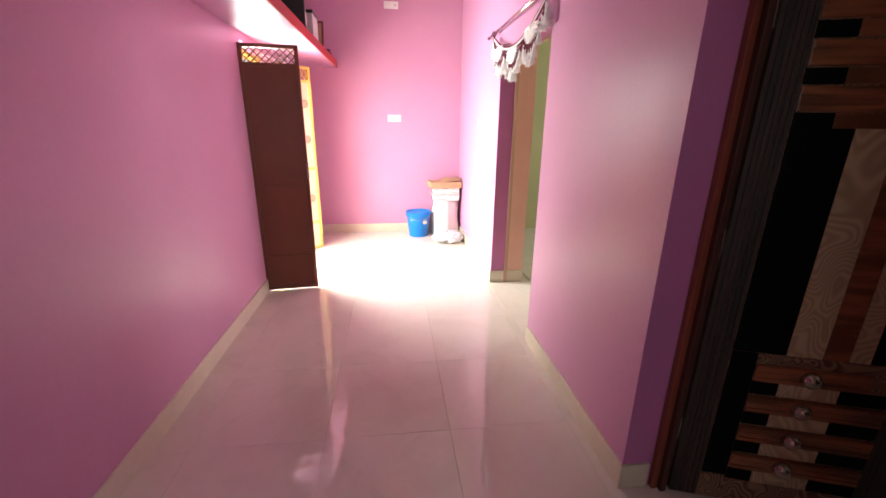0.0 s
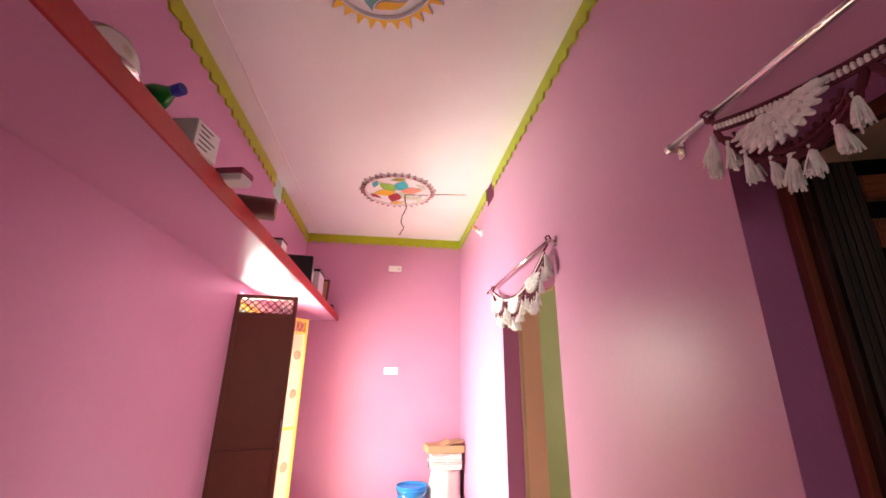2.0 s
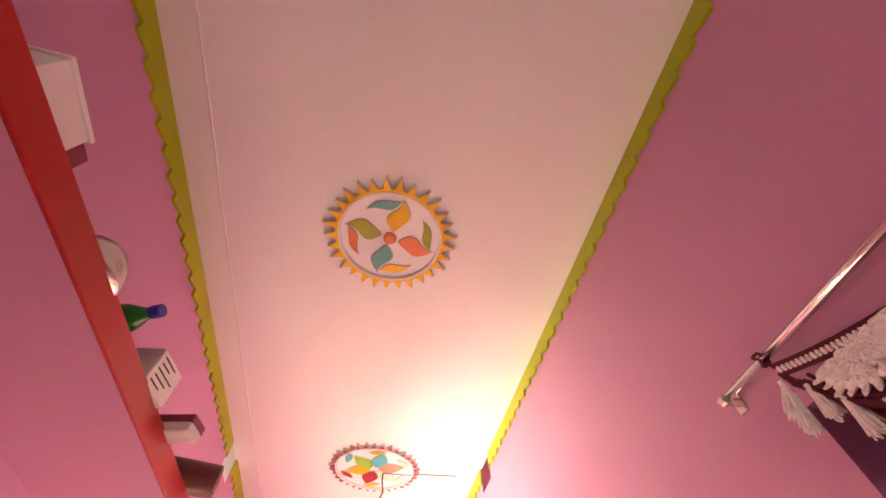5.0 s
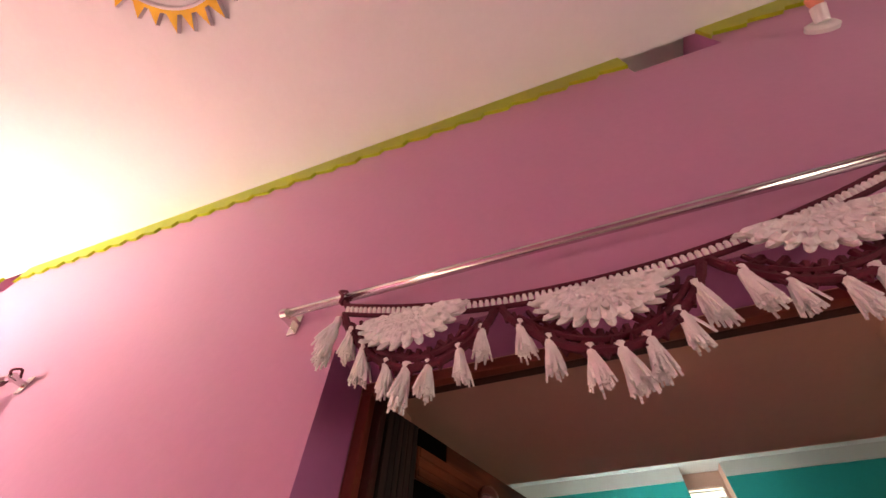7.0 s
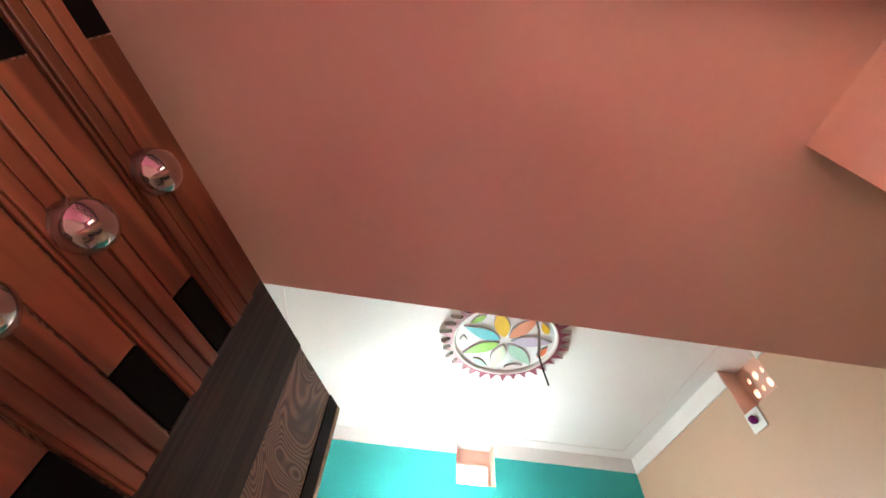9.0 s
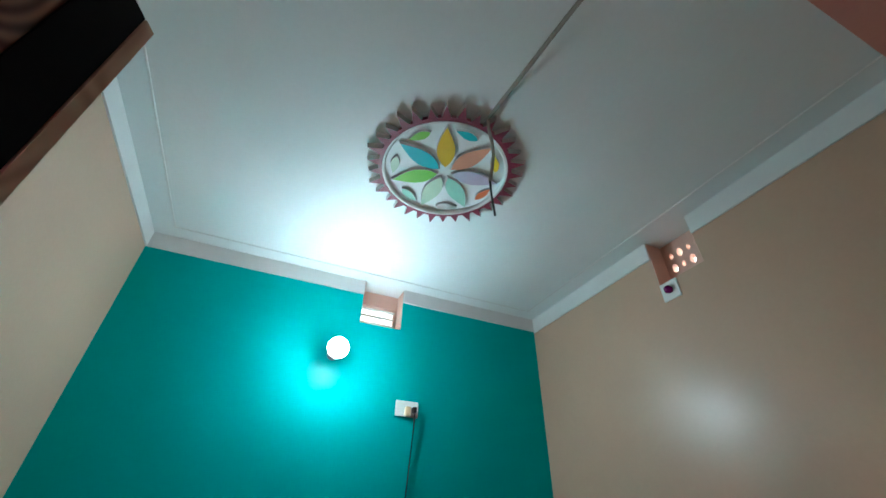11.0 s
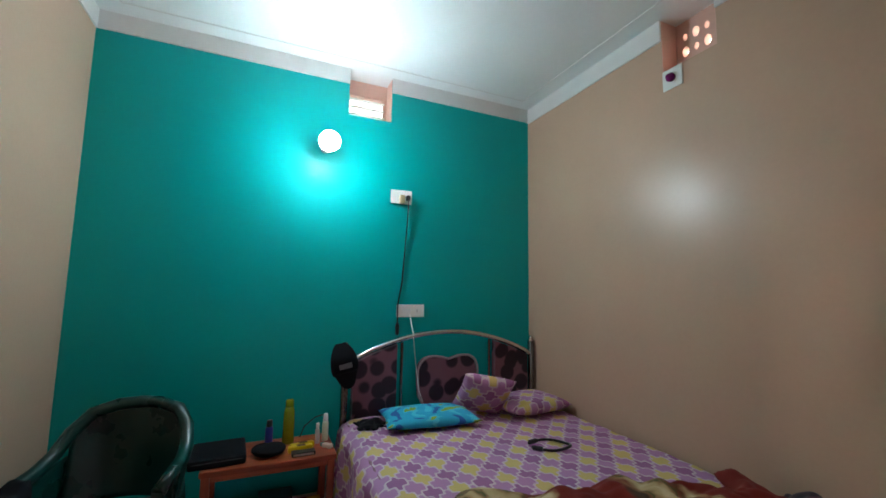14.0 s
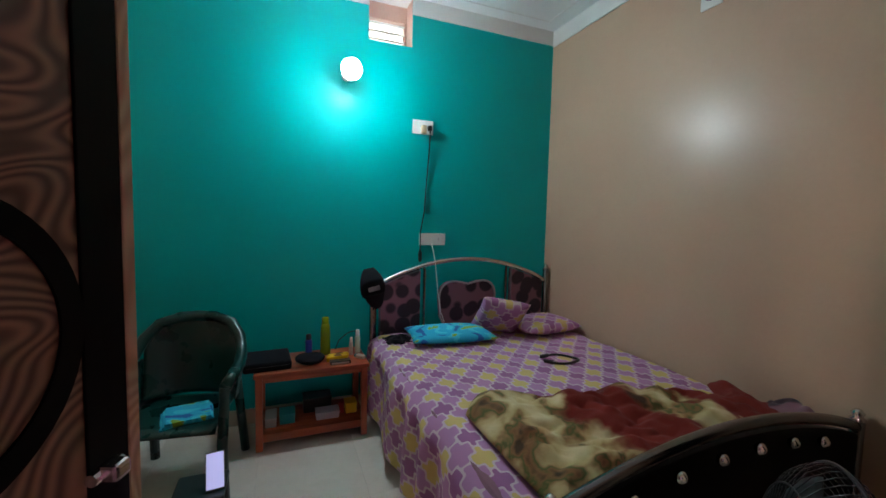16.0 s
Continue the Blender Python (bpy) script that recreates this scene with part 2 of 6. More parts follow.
# ---- setting: hall, bedroom, room beyond ----
XL, YF, YB, H = -2.03, 4.262, -3.1, 3.325
TX, RY, LY, IX = 3.876, -2.875, 0.47, 0.40
D0, D1, DT = -1.11, 0.0, 2.0        # bedroom doorway
E0, E1, ET = 1.20, 2.275, 2.0       # second doorway
O0, O1, OT = 2.31, 3.25, 2.03        # outer doorway


def wall_y(x0, x1, ya, yb, holes, mats, rule, name, label):
    """A wall along y between x0 and x1, with holes (y0, y1, z0, z1) through it."""
    bm = bmesh.new()
    ys = sorted({ya, yb, *[h[0] for h in holes], *[h[1] for h in holes]})
    for a, b in zip(ys, ys[1:]):
        zs, mid = [0.0], (a + b) / 2
        for h in sorted([h for h in holes if h[0] < mid < h[1]], key=lambda h: h[2]):
            zs += [h[2], h[3]]
        zs.append(H)
        for lo, hi in zip(zs[::2], zs[1::2]):
            if hi - lo > 1e-4:
                box((x0, a, lo), (x1, b, hi), bm=bm)
    bmesh.ops.remove_doubles(bm, verts=bm.verts[:], dist=1e-4)
    paint_faces(bm, rule)
    return setting(name, bm, mats, label)


def wall_x(y0, y1, xa, xb, holes, mats, rule, name, label):
    bm = bmesh.new()
    xs = sorted({xa, xb, *[h[0] for h in holes], *[h[1] for h in holes]})
    for a, b in zip(xs, xs[1:]):
        zs, mid = [0.0], (a + b) / 2
        for h in sorted([h for h in holes if h[0] < mid < h[1]], key=lambda h: h[2]):
            zs += [h[2], h[3]]
        zs.append(H)
        for lo, hi in zip(zs[::2], zs[1::2]):
            if hi - lo > 1e-4:
                box((a, y0, lo), (b, y1, hi), bm=bm)
    bmesh.ops.remove_doubles(bm, verts=bm.verts[:], dist=1e-4)
    paint_faces(bm, rule)
    return setting(name, bm, mats, label)


NICHE_Z = 3.03
# hall side of the thick wall: pink face, purple reveals
wall_y(0, 0.13, YB, YF, [(D0, D1, 0, DT), (E0, E1, 0, ET), (-1.25, -0.96, NICHE_Z, H), (2.42, 2.66, NICHE_Z, H)], [PINK, PURPLE, PLASTER],
       lambda c, n: 0 if n.x < -0.5 else (2 if c.z > 2.6 else 1), "wall_hall_east", "glossy pink painted wall with purple door reveals")
# door reveals get the lightened salmon, with the hall's glow in its colour
wall_y(0.132, IX, YB, LY + 0.13, [(D0, D1, 0, 2.07)], [BEIGE, LIT_SALMON], lambda c, n: 0 if abs(n.x) > 0.5 else 1, "wall_bedroom_west", "beige painted wall around the bedroom door")
RX = 0.305
# tan raised to salmon so the reveal looks lit
wall_y(0.132, RX, LY + 0.13, YF, [(E0, E1, 0, 2.07)], [LIT_SALMON, GREENISH], lambda c, n: 1 if n.x > 0.5 else 0, "wall_room_west", "tan wall around the second doorway, its colour lightened as lit")
wall_y(XL - 0.25, XL, YB, YF, [(O0, O1, 0, OT), (2.66, 2.92, NICHE_Z, H)], [PINK, PLASTER], lambda c, n: 1 if c.z > 2.6 and n.x < 0.5 else 0,
       "wall_hall_west", "glossy pink painted wall with the outer doorway")
wall_x(YF, YF + 0.25, XL - 0.25, RX, [], [PINK], lambda c, n: 0, "wall_hall_north", "pink painted end wall of the hall")
wall_x(YF, YF + 0.25, RX, 3.9, [], [GREENISH], lambda c, n: 0, "wall_room_north", "pale green painted end wall of the second room")
# opening for the assumed daylight; no such window is in view
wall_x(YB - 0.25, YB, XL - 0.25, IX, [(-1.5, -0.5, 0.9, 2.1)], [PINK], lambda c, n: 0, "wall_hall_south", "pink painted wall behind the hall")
V1 = (-1.505, -1.15, 2.945, H)
wall_y(TX, TX + 0.26, RY - 0.26, LY + 0.1, [V1], [TEAL, PEACH], lambda c, n: 1 if c.z > 2.9 and abs(n.x) < 0.5 and c.x > TX + 0.01 and V1[0] - 0.01 < c.y < V1[1] + 0.01 else 0,
       "wall_bedroom_east", "teal painted bedroom wall with a high ventilator")
V2 = (2.09, 2.43, 2.97, H)
wall_x(RY - 0.26, RY, IX, TX, [V2], [BEIGE, PEACH], lambda c, n: 1 if c.z > 2.9 and abs(n.y) < 0.5 and V2[0] - 0.01 < c.x < V2[1] + 0.01 else 0,
       "wall_bedroom_south", "beige painted bedroom wall with a high ventilator")
wall_x(LY, LY + 0.13, IX, TX, [], [BEIGE, GREENISH], lambda c, n: 1 if n.y > 0.5 else 0, "wall_bedroom_north", "beige painted partition wall")
# window hole is assumed and out of view, made for the added daylight
wall_y(3.65, 3.85, LY + 0.13, YF, [(1.6, 2.8, 0.9, 2.1)], [GREENISH], lambda c, n: 0, "wall_room_east", "pale green painted wall of the second room")

setting("ceiling", box((XL - 0.25, YB - 0.25, H), (TX + 0.26, YF + 0.25, H + 0.15)), WHITE, "flat white painted ceiling")
HH = 3.222
setting("ceiling_hall", box((XL, YB, HH), (0.0, YF, H + 0.01)), WHITE, "flat white painted ceiling of the hall")
setting("floor", box((XL - 0.25, YB - 0.25, -0.2), (TX + 0.26, YF + 0.25, -0.012)), GROUT, "cement bed under glossy cream floor tiles")

# loft slab over the inside of the bedroom door
# salmon here carries the pink hall light on the soffit
bm = box((IX, RY, 2.07), (0.88, LY, 2.16))
setting("loft_slab", bm, LIT_SALMON, "concrete loft over the bedroom door, hall light in its salmon")
# long ledge along the west wall of the hall
SKEW = Matrix(((1, 0.0095, 0, -0.0095 * 4.2), (0, 1, 0, 0), (0, 0, 1, 0), (0, 0, 0, 1)))
bm = box((XL - 0.02, YB, 2.095), (-1.554, YF, 2.155), m=SKEW)
tagged(setting("wall_ledge", bm, PINK), "pink concrete ledge along the hall wall")
bm = box((-1.554, YB, 2.085), (-1.542, YF, 2.165), 0.003, m=SKEW)
setting("ledge_trim", bm, RED, "bright red painted edge of the ledge")


# scalloped olive band under the ceiling of the hall
def scallop_band(name, length, place, gaps=()):
    bm = bmesh.new()
    step, cut = 0.118, 0.0
    spans, a = [], 0.0
    for g0, g1 in gaps:
        spans.append((a, g0))
        a = g1
    spans.append((a, length))
    for s0, s1 in spans:
        n = max(1, round((s1 - s0) / step))
        w = (s1 - s0) / n
        line = []
        for i in range(n):
            for k in range(6):
                q = k / 6
                line.append((s0 + (i + q) * w, 0.042 * (q ** 1.3) + 0.002 * math.sin(i * 2.3)))
        line.append((s1, 0.0))
        slab([*line, (s1, 0.125), (s0, 0.125)], 0.014, bm)
    bm.transform(place)
    return setting(name, bm, GREEN, "olive green scalloped border under the ceiling")


BE = HH - 0.125
scallop_band("trim_east", YF - YB, Matrix(((0, 0, -1, 0), (1, 0, 0, YB), (0, 1, 0, BE), (0, 0, 0, 1))), [(-1.25 - YB, -0.96 - YB), (2.42 - YB, 2.66 - YB)])
scallop_band("trim_west", YF - YB, Matrix(((0, 0, 1, XL), (1, 0, 0, YB), (0, 1, 0, BE), (0, 0, 0, 1))), [(2.66 - YB, 2.92 - YB)])
scallop_band("trim_north", -XL, Matrix(((1, 0, 0, XL), (0, 0, -1, YF), (0, 1, 0, BE), (0, 0, 0, 1))))
scallop_band("trim_south", -XL, Matrix(((1, 0, 0, XL), (0, 0, 1, YB), (0, 1, 0, BE), (0, 0, 0, 1))))

# raised plaster lines on the ceilings
def ceiling_line(name, points, z=H):
    bm = tube([(x, y, z) for x, y in points], 0.006, 6)
    return setting(name, bm, PLASTER, "thin raised plaster line on the ceiling")


random.seed(4)
ceiling_line("trim_line_hall", [(XL + 0.165 + 0.004 * random.uniform(-1, 1), YB + (YF - YB) * i / 40) for i in range(41)], HH)
for nm, pts in (("trim_line_north", [(IX, LY - 0.16), (TX - 0.15, LY - 0.16)]), ("trim_line_east", [(TX - 0.15, LY - 0.16), (TX - 0.15, RY + 0.16)]), ("trim_line_south", [(TX - 0.15, RY + 0.16), (IX, RY + 0.16)])):
    ceiling_line(nm, [(pts[0][0] + (pts[1][0] - pts[0][0]) * i / 12, pts[0][1] + (pts[1][1] - pts[0][1]) * i / 12) for i in range(13)])

# white cornice band in the bedroom
CZ = 3.20
setting("cornice_east", box((TX - 0.012, V1[1], CZ), (TX, LY, H), bm=box((TX - 0.012, RY, CZ), (TX, V1[0], H))), PLASTER, "white plaster cornice over the teal wall")
setting("cornice_south", box((V2[1], RY, CZ - 0.015), (TX - 0.012, RY + 0.012, H), bm=box((IX, RY, CZ - 0.015), (V2[0], RY + 0.012, H))), PLASTER, "white plaster cornice over the beige wall")
setting("cornice_north", box((IX, LY - 0.012, CZ), (TX - 0.012, LY, H)), PLASTER, "white plaster cornice over the beige partition")


# tile skirting
def skirting(name, lo, hi):
    return setting(name, box(lo, hi, 0.003), SKIRT, "cream tile skirting along the wall")


K = 0.115
skirting("baseboard_west_a", (XL, YB, 0), (XL + 0.012, O0 - 0.04, K))
skirting("baseboard_west_b", (XL, O1 + 0.04, 0), (XL + 0.012, YF, K))
skirting("baseboard_north", (XL + 0.012, YF - 0.012, 0), (-0.012, YF, K))
skirting("baseboard_east_a", (-0.012, YB, 0), (0, D0, K))
skirting("baseboard_east_b", (-0.012, D1, 0), (0, E0, K))
skirting("baseboard_east_c", (-0.012, E1, 0), (0, YF, K))
skirting("baseboard_jamb_a", (-0.012, D1 - 0.012, 0), (0.115, D1, K))
skirting("baseboard_jamb_b", (-0.012, E1 - 0.012, 0), (0.125, E1, K))
skirting("baseboard_jamb_c", (0.155, E1 - 0.012, 0), (RX, E1, K))
skirting("baseboard_bed_east", (TX - 0.012, RY, 0), (TX, LY, K))
skirting("baseboard_bed_south", (IX, RY, 0), (TX, RY + 0.012, K))
skirting("baseboard_bed_north", (IX, LY - 0.012, 0), (TX, LY, K))

# outside the outer doorway
setting("ground", box((-60, -60, -0.45), (XL - 0.25, 60, -0.12)), GROUND, "pale cement courtyard in the sun")
setting("backdrop_wall", box((-7.2, -4, -0.12), (-7.0, 9, 2.6)), YELLOW_WALL, "sunlit yellow wall across the courtyard")


def door_frame(name, x0, x1, ya, yb, top, width, material, label):
    ya, yb, top = ya + 0.002, yb - 0.002, top - 0.002
    head = setting(name, box((x0, ya, top - width), (x1, yb, top), 0.004), material, label)
    part("jamb", box((x0, ya, 0), (x1, ya + width, top - width), 0.004), material, head)
    part("jamb", box((x0, yb - width, 0), (x1, yb, top - width), 0.004), material, head)
    return head


door_frame("door_frame_1", 0.128, 0.153, D0, D1, 2.0, 0.026, FRAME, "red-brown painted bedroom door frame")
door_frame("door_stop_1", 0.155, 0.180, D0, D1, 2.02, 0.044, FRAME_DARK, "dark unpainted rebate of the bedroom door frame")
door_frame("door_frame_2", 0.126, 0.155, E0, E1, 2.0, 0.014, BEIGE, "thin tan painted frame of the second doorway")
door_frame("door_frame_3", XL - 0.22, XL - 0.12, O0, O1, OT, 0.03, YELLOW_WALL, "yellow painted outer door frame")


# ventilators: louvre blocks in the outer ends, bright day behind
def vent(name, place, width, height, kind, head=0.03, deep=0.14):
    """A ventilator block whose face is local x (width) and z (height), facing local -y."""
    ob = thing(name, "old cement ventilator block letting in daylight", "ventilator", place)
    bm = box((0, 0, 0), (0.03, 0.05, height))
    box((width - 0.03, 0, 0), (width, 0.05, height), 0.002, bm)
    box((0.03, 0, height - head), (width - 0.03, 0.05, height), 0.002, bm)
    part("frame", bm, PEACH, ob)
    for a in (0.001, width - 0.005):
        part("lining", box((a, -deep, 0.001), (a + 0.004, -0.001, height - 0.001)), PEACH, ob, "rough peach plaster lining")
    if kind == 0:
        for i in range(4):
            z = 0.02 + (height - head - 0.03) * i / 3.4
            part("slat", box((0.03, -0.03, -0.006), (width - 0.03, 0.05, 0.006), 0.003, m=Matrix.Translation((0, 0, z)) @ Matrix.Rotation(radians(17), 4, "X")), PLASTER, ob)
    else:
        bm = bmesh.new()
        n = 36
        cols, rows = 4, 3
        cw, ch = (width - 0.06) / cols, (height - head) / rows
        for i in range(cols):
            for j in range(rows):
                cx, cz, r = 0.03 + (i + 0.5) * cw, (j + 0.5) * ch, min(cw, ch) * (0.44 if (i + j) % 2 else 0.30)
                outer = [(cx + cw / 2 * max(-1, min(1, 1.42 * math.cos(a))), cz + ch / 2 * max(-1, min(1, 1.42 * math.sin(a)))) for a in [2 * math.pi * k / 24 for k in range(24)]]
                inner = [(cx + r * 0.7 * math.cos(a), cz + r * 1.1 * math.sin(a)) for a in [2 * math.pi * k / 24 for k in range(24)]]
                f = [[bm.verts.new((x, y, z)) for x, z in ring] for y in (0.0, 0.05) for ring in (outer, inner)]
                for k in range(24):
                    q = (k + 1) % 24
                    bm.faces.new((f[0][k], f[0][q], f[1][q], f[1][k]))
                    bm.faces.new((f[2][k], f[3][k], f[3][q], f[2][q]))
                    bm.faces.new((f[1][k], f[1][q], f[3][q], f[3][k]))
        bmesh.ops.remove_doubles(bm, verts=bm.verts[:], dist=1e-3)
        part("pierced_panel", bm, PEACH, ob)
    return ob


DAY = glow("bright_day", (1.0, 0.95, 0.90), 2.2)
vent("ventilator", Matrix(((0, 1, 0, TX + 0.16), (-1, 0, 0, V1[1]), (0, 0, 1, V1[2]), (0, 0, 0, 1))), V1[1] - V1[0], H - V1[2] - 0.002, 0, 0.13, 0.155)
vent("ventilator", Matrix(((-1, 0, 0, V2[1]), (0, -1, 0, RY - 0.14), (0, 0, 1, V2[2]), (0, 0, 0, 1))), V2[1] - V2[0], H - V2[2] - 0.002, 1, 0.06)
setting("backdrop_day_east", box((TX + 0.9, V1[0] - 0.8, 2.4), (TX + 0.92, V1[1] + 0.8, 4.3)), glow("shaded_day", (1.0, 0.95, 0.88), 0.34), "bright daylight outside the ventilator")
setting("backdrop_day_south", box((V2[0] - 0.8, RY - 0.92, 2.4), (V2[1] + 0.8, RY - 0.9, 4.3)), DAY, "bright daylight outside the ventilator")

# ---- things in the hall ----
MAROON = mat("maroon_yarn", (0.10, 0.008, 0.022), 0.9, 0.2, 30, 200, 0.4)
WHITE_YARN = mat("white_yarn", (0.88, 0.86, 0.84), 0.9, 0.08, 40, 300, 0.6)
BROWN_METAL = mat("brown_enamel", (0.16, 0.055, 0.028), 0.38, 0.12, 3, 60, 0.1)
BLUE_PL = mat("blue_plastic", (0.005, 0.20, 0.62), 0.35, 0.06, 6, 60)
SACK = mat("woven_sack", (0.74, 0.72, 0.66), 0.75, 0.08, 5, 220, 0.4)
CARD = mat("cardboard", (0.42, 0.27, 0.15), 0.85, 0.1, 6, 80, 0.2)
PAPER = mat("newsprint", (0.55, 0.52, 0.50), 0.85, 0.25, 18, 120, 0.2)
GREEN_GL = mat("green_bottle_plastic", (0.01, 0.22, 0.03), 0.12, 0.08, 6, 40)
BLUE_CAP = mat("blue_cap_plastic", (0.02, 0.03, 0.30), 0.35, 0.05)
BLACK_PL = mat("black_plastic", (0.012, 0.012, 0.013), 0.35, 0.1)
ROLL = mat("brown_rolled_paper", (0.14, 0.035, 0.03), 0.45, 0.3, 12, 90, 0.2)
COLS = {
    "yellow": mat("yellow_paint", (0.80, 0.50, 0.015), 0.5, 0.05, 8, 60),
    "orange": mat("orange_paint", (0.72, 0.19, 0.07), 0.5, 0.05, 8, 60),
    "teal": mat("teal_petal_paint", (0.10, 0.38, 0.36), 0.5, 0.05, 8, 60),
    "olive": mat("olive_petal_paint", (0.33, 0.37, 0.02), 0.5, 0.05, 8, 60),
    "red": mat("dark_red_paint", (0.36, 0.02, 0.03), 0.5, 0.05, 8, 60),
    "lime": mat("lime_paint", (0.22, 0.55, 0.06), 0.5, 0.05, 8, 60),
    "cyan": mat("cyan_paint", (0.03, 0.45, 0.50), 0.5, 0.05, 8, 60),
    "salmon": mat("salmon_paint", (0.75, 0.32, 0.20), 0.5, 0.05, 8, 60),
    "mint": mat("mint_paint", (0.35, 0.62, 0.48), 0.5, 0.05, 8, 60),
    "lilac": mat("lilac_paint", (0.55, 0.48, 0.60), 0.5, 0.05, 8, 60),
    "maroon": mat("maroon_paint", (0.22, 0.03, 0.06), 0.5, 0.05, 8, 60),
    "grey": mat("grey_plaster", (0.58, 0.56, 0.56), 0.6, 0.05, 8, 60),
    "pale": mat("pale_green_petal", (0.55, 0.66, 0.50), 0.5, 0.05, 8, 60),
}


def leaf_shape(r0, r1, width, bend, n=10):
    """A pointed petal along +u from r0 to r1, curved sideways by bend."""
    top, low = [], []
    for i in range(n + 1):
        q = i / n
        u, w, b = r0 + (r1 - r0) * q, width * math.sin(math.pi * q ** 0.8), bend * math.sin(2 * math.pi * q) * 0.5 + bend * q * q
        top.append((u, b + w))
        low.append((u, b - w))
    return top + low[-2:0:-1]


def turned(shape, angle, scale=1.0, shift=(0, 0)):
    c, s = math.cos(angle) * scale, math.sin(angle) * scale
    return [(shift[0] + u * c - v * s, shift[1] + u * s + v * c) for u, v in shape]


def medallion(label, centre, radius, spikes, spike_mat, petals, spin, back_spikes=None, ratio=0.80, fill=0.96, top=H):
    """A plaster ceiling rose hanging under the ceiling: spiked ring, round plate, raised painted petals."""
    ob = thing("ceiling_medallion", label, "ceiling rose", Matrix.Translation((centre[0], centre[1], top)) @ Matrix.Rotation(math.pi, 4, "X"))
    inner = radius * ratio
    side = COLS["grey"]

    def two_tone(bm):
        bm.normal_update()
        for f in bm.faces:
            f.material_index = 1 if abs(f.normal.z) > 0.9 and f.calc_center_median().z > 0.01 else 0
        return bm

    deep = 0.034 if back_spikes else 0.026
    for i in range(spikes):
        wob = 0.04 * math.sin(i * 2.7 + radius * 9)
        a, d = 2 * math.pi * (i + wob) / spikes, math.pi / spikes * fill
        far = radius * (1 + 0.025 * math.sin(i * 1.9))
        sh = [(inner * math.cos(a - d), inner * math.sin(a - d)), (far * math.cos(a), far * math.sin(a)), (inner * math.cos(a + d), inner * math.sin(a + d))]
        part("spike", two_tone(slab(sh, deep, bevel=0.10)), [side, spike_mat], ob)
    disc = [(math.cos(2 * math.pi * i / 64), math.sin(2 * math.pi * i / 64)) for i in range(64)]
    part("plate", slab([(u * inner, v * inner) for u, v in disc], 0.012), WHITE, ob)
    if fill > 0.9:
        part("band", lathe([(inner * 0.97, 0.010), (inner * 0.97, deep + 0.001), (inner * 1.05, deep + 0.001), (inner * 1.05, 0.010)], 64), spike_mat, ob, "painted ring under the spikes")
    part("rim", lathe([(inner * 0.945, 0.010), (inner * 0.945, deep - 0.006), (inner * 0.965, deep + 0.004), (inner * 0.995, deep + 0.004), (inner * 0.995, 0.010)], 64), PLASTER, ob)
    for name, (r0, r1, w, bend), ang, off in petals:
        sh = turned(leaf_shape(r0 * inner, r1 * inner, w * inner, bend * inner), ang + spin, 1.0, (off[0] * inner, off[1] * inner))
        part("petal", two_tone(slab(sh, deep - 0.006, bevel=0.10)), [side, COLS[name]], ob, name + " petal")
    return ob


def swirl(big, small, spin=0.0):
    out = []
    for k, c in enumerate(big):
        out.append((c, (0.13, 0.90, 0.195, 0.14), math.pi / 2 * k + 1.24, (0, 0)))
    for k, c in enumerate(small):
        a = math.pi / 2 * k + 0.27
        out.append((c, (-0.36, 0.36, 0.10, 0.07), a + math.pi / 2, (0.74 * math.cos(a), 0.74 * math.sin(a))))
    return out


near = medallion("yellow spiked plaster ceiling rose with swirling painted petals", (-1.017, 0.515), 0.345, 29, COLS["yellow"], swirl(["yellow", "olive", "teal", "orange"], ["olive", "teal", "orange", "yellow"]), 0.0, ratio=0.78, top=HH)
part("hub", lathe([(0.034, 0.012), (0.034, 0.024), (0.02, 0.032)], 20), COLS["orange"], near)
far_petals = [(c, (0.06, 0.80, 0.23, 0.0), 2 * math.pi * k / 6, (0, 0)) for k, c in enumerate(["salmon", "cyan", "lime", "yellow", "red", "pale"])]
far_petals += [(c, (-0.24, 0.24, 0.10, 0.0), 2 * math.pi * (k + 0.5) / 6 + math.pi / 2, (0.78 * math.cos(2 * math.pi * (k + 0.5) / 6), 0.78 * math.sin(2 * math.pi * (k + 0.5) / 6))) for k, c in enumerate(["pale", "olive", "cyan", "red", "yellow", "pale"])]
medallion("red spiked plaster ceiling rose with a painted star", (-0.885, 2.812), 0.378, 34, COLS["red"], far_petals, 0.3, ratio=0.87, fill=0.62, top=HH)

# loose fan wire under the far rose
WIRE = mat("grey_cable", (0.16, 0.15, 0.14), 0.6, 0.1)
ob = thing("fan_wire", "loose grey fan wire hanging from the ceiling rose", "cable", Matrix.Translation((-0.81, 2.84, HH - 0.03)))
part("wire", tube([(0.0, 0, 0), (0.0, 0.0, -0.06), (0.02, 0.01, -0.14), (-0.02, 0.0, -0.24), (-0.03, 0, -0.30), (0.0, 0.01, -0.36), (-0.04, 0, -0.44)], 0.006, 6), WIRE, ob)
part("ceiling_run", tube([(0.0, 0, 0), (0.23, 0.0, 0.008), (0.33, 0.0, 0.024), (0.62, -0.03, 0.026)], 0.0035, 6), WIRE, ob)


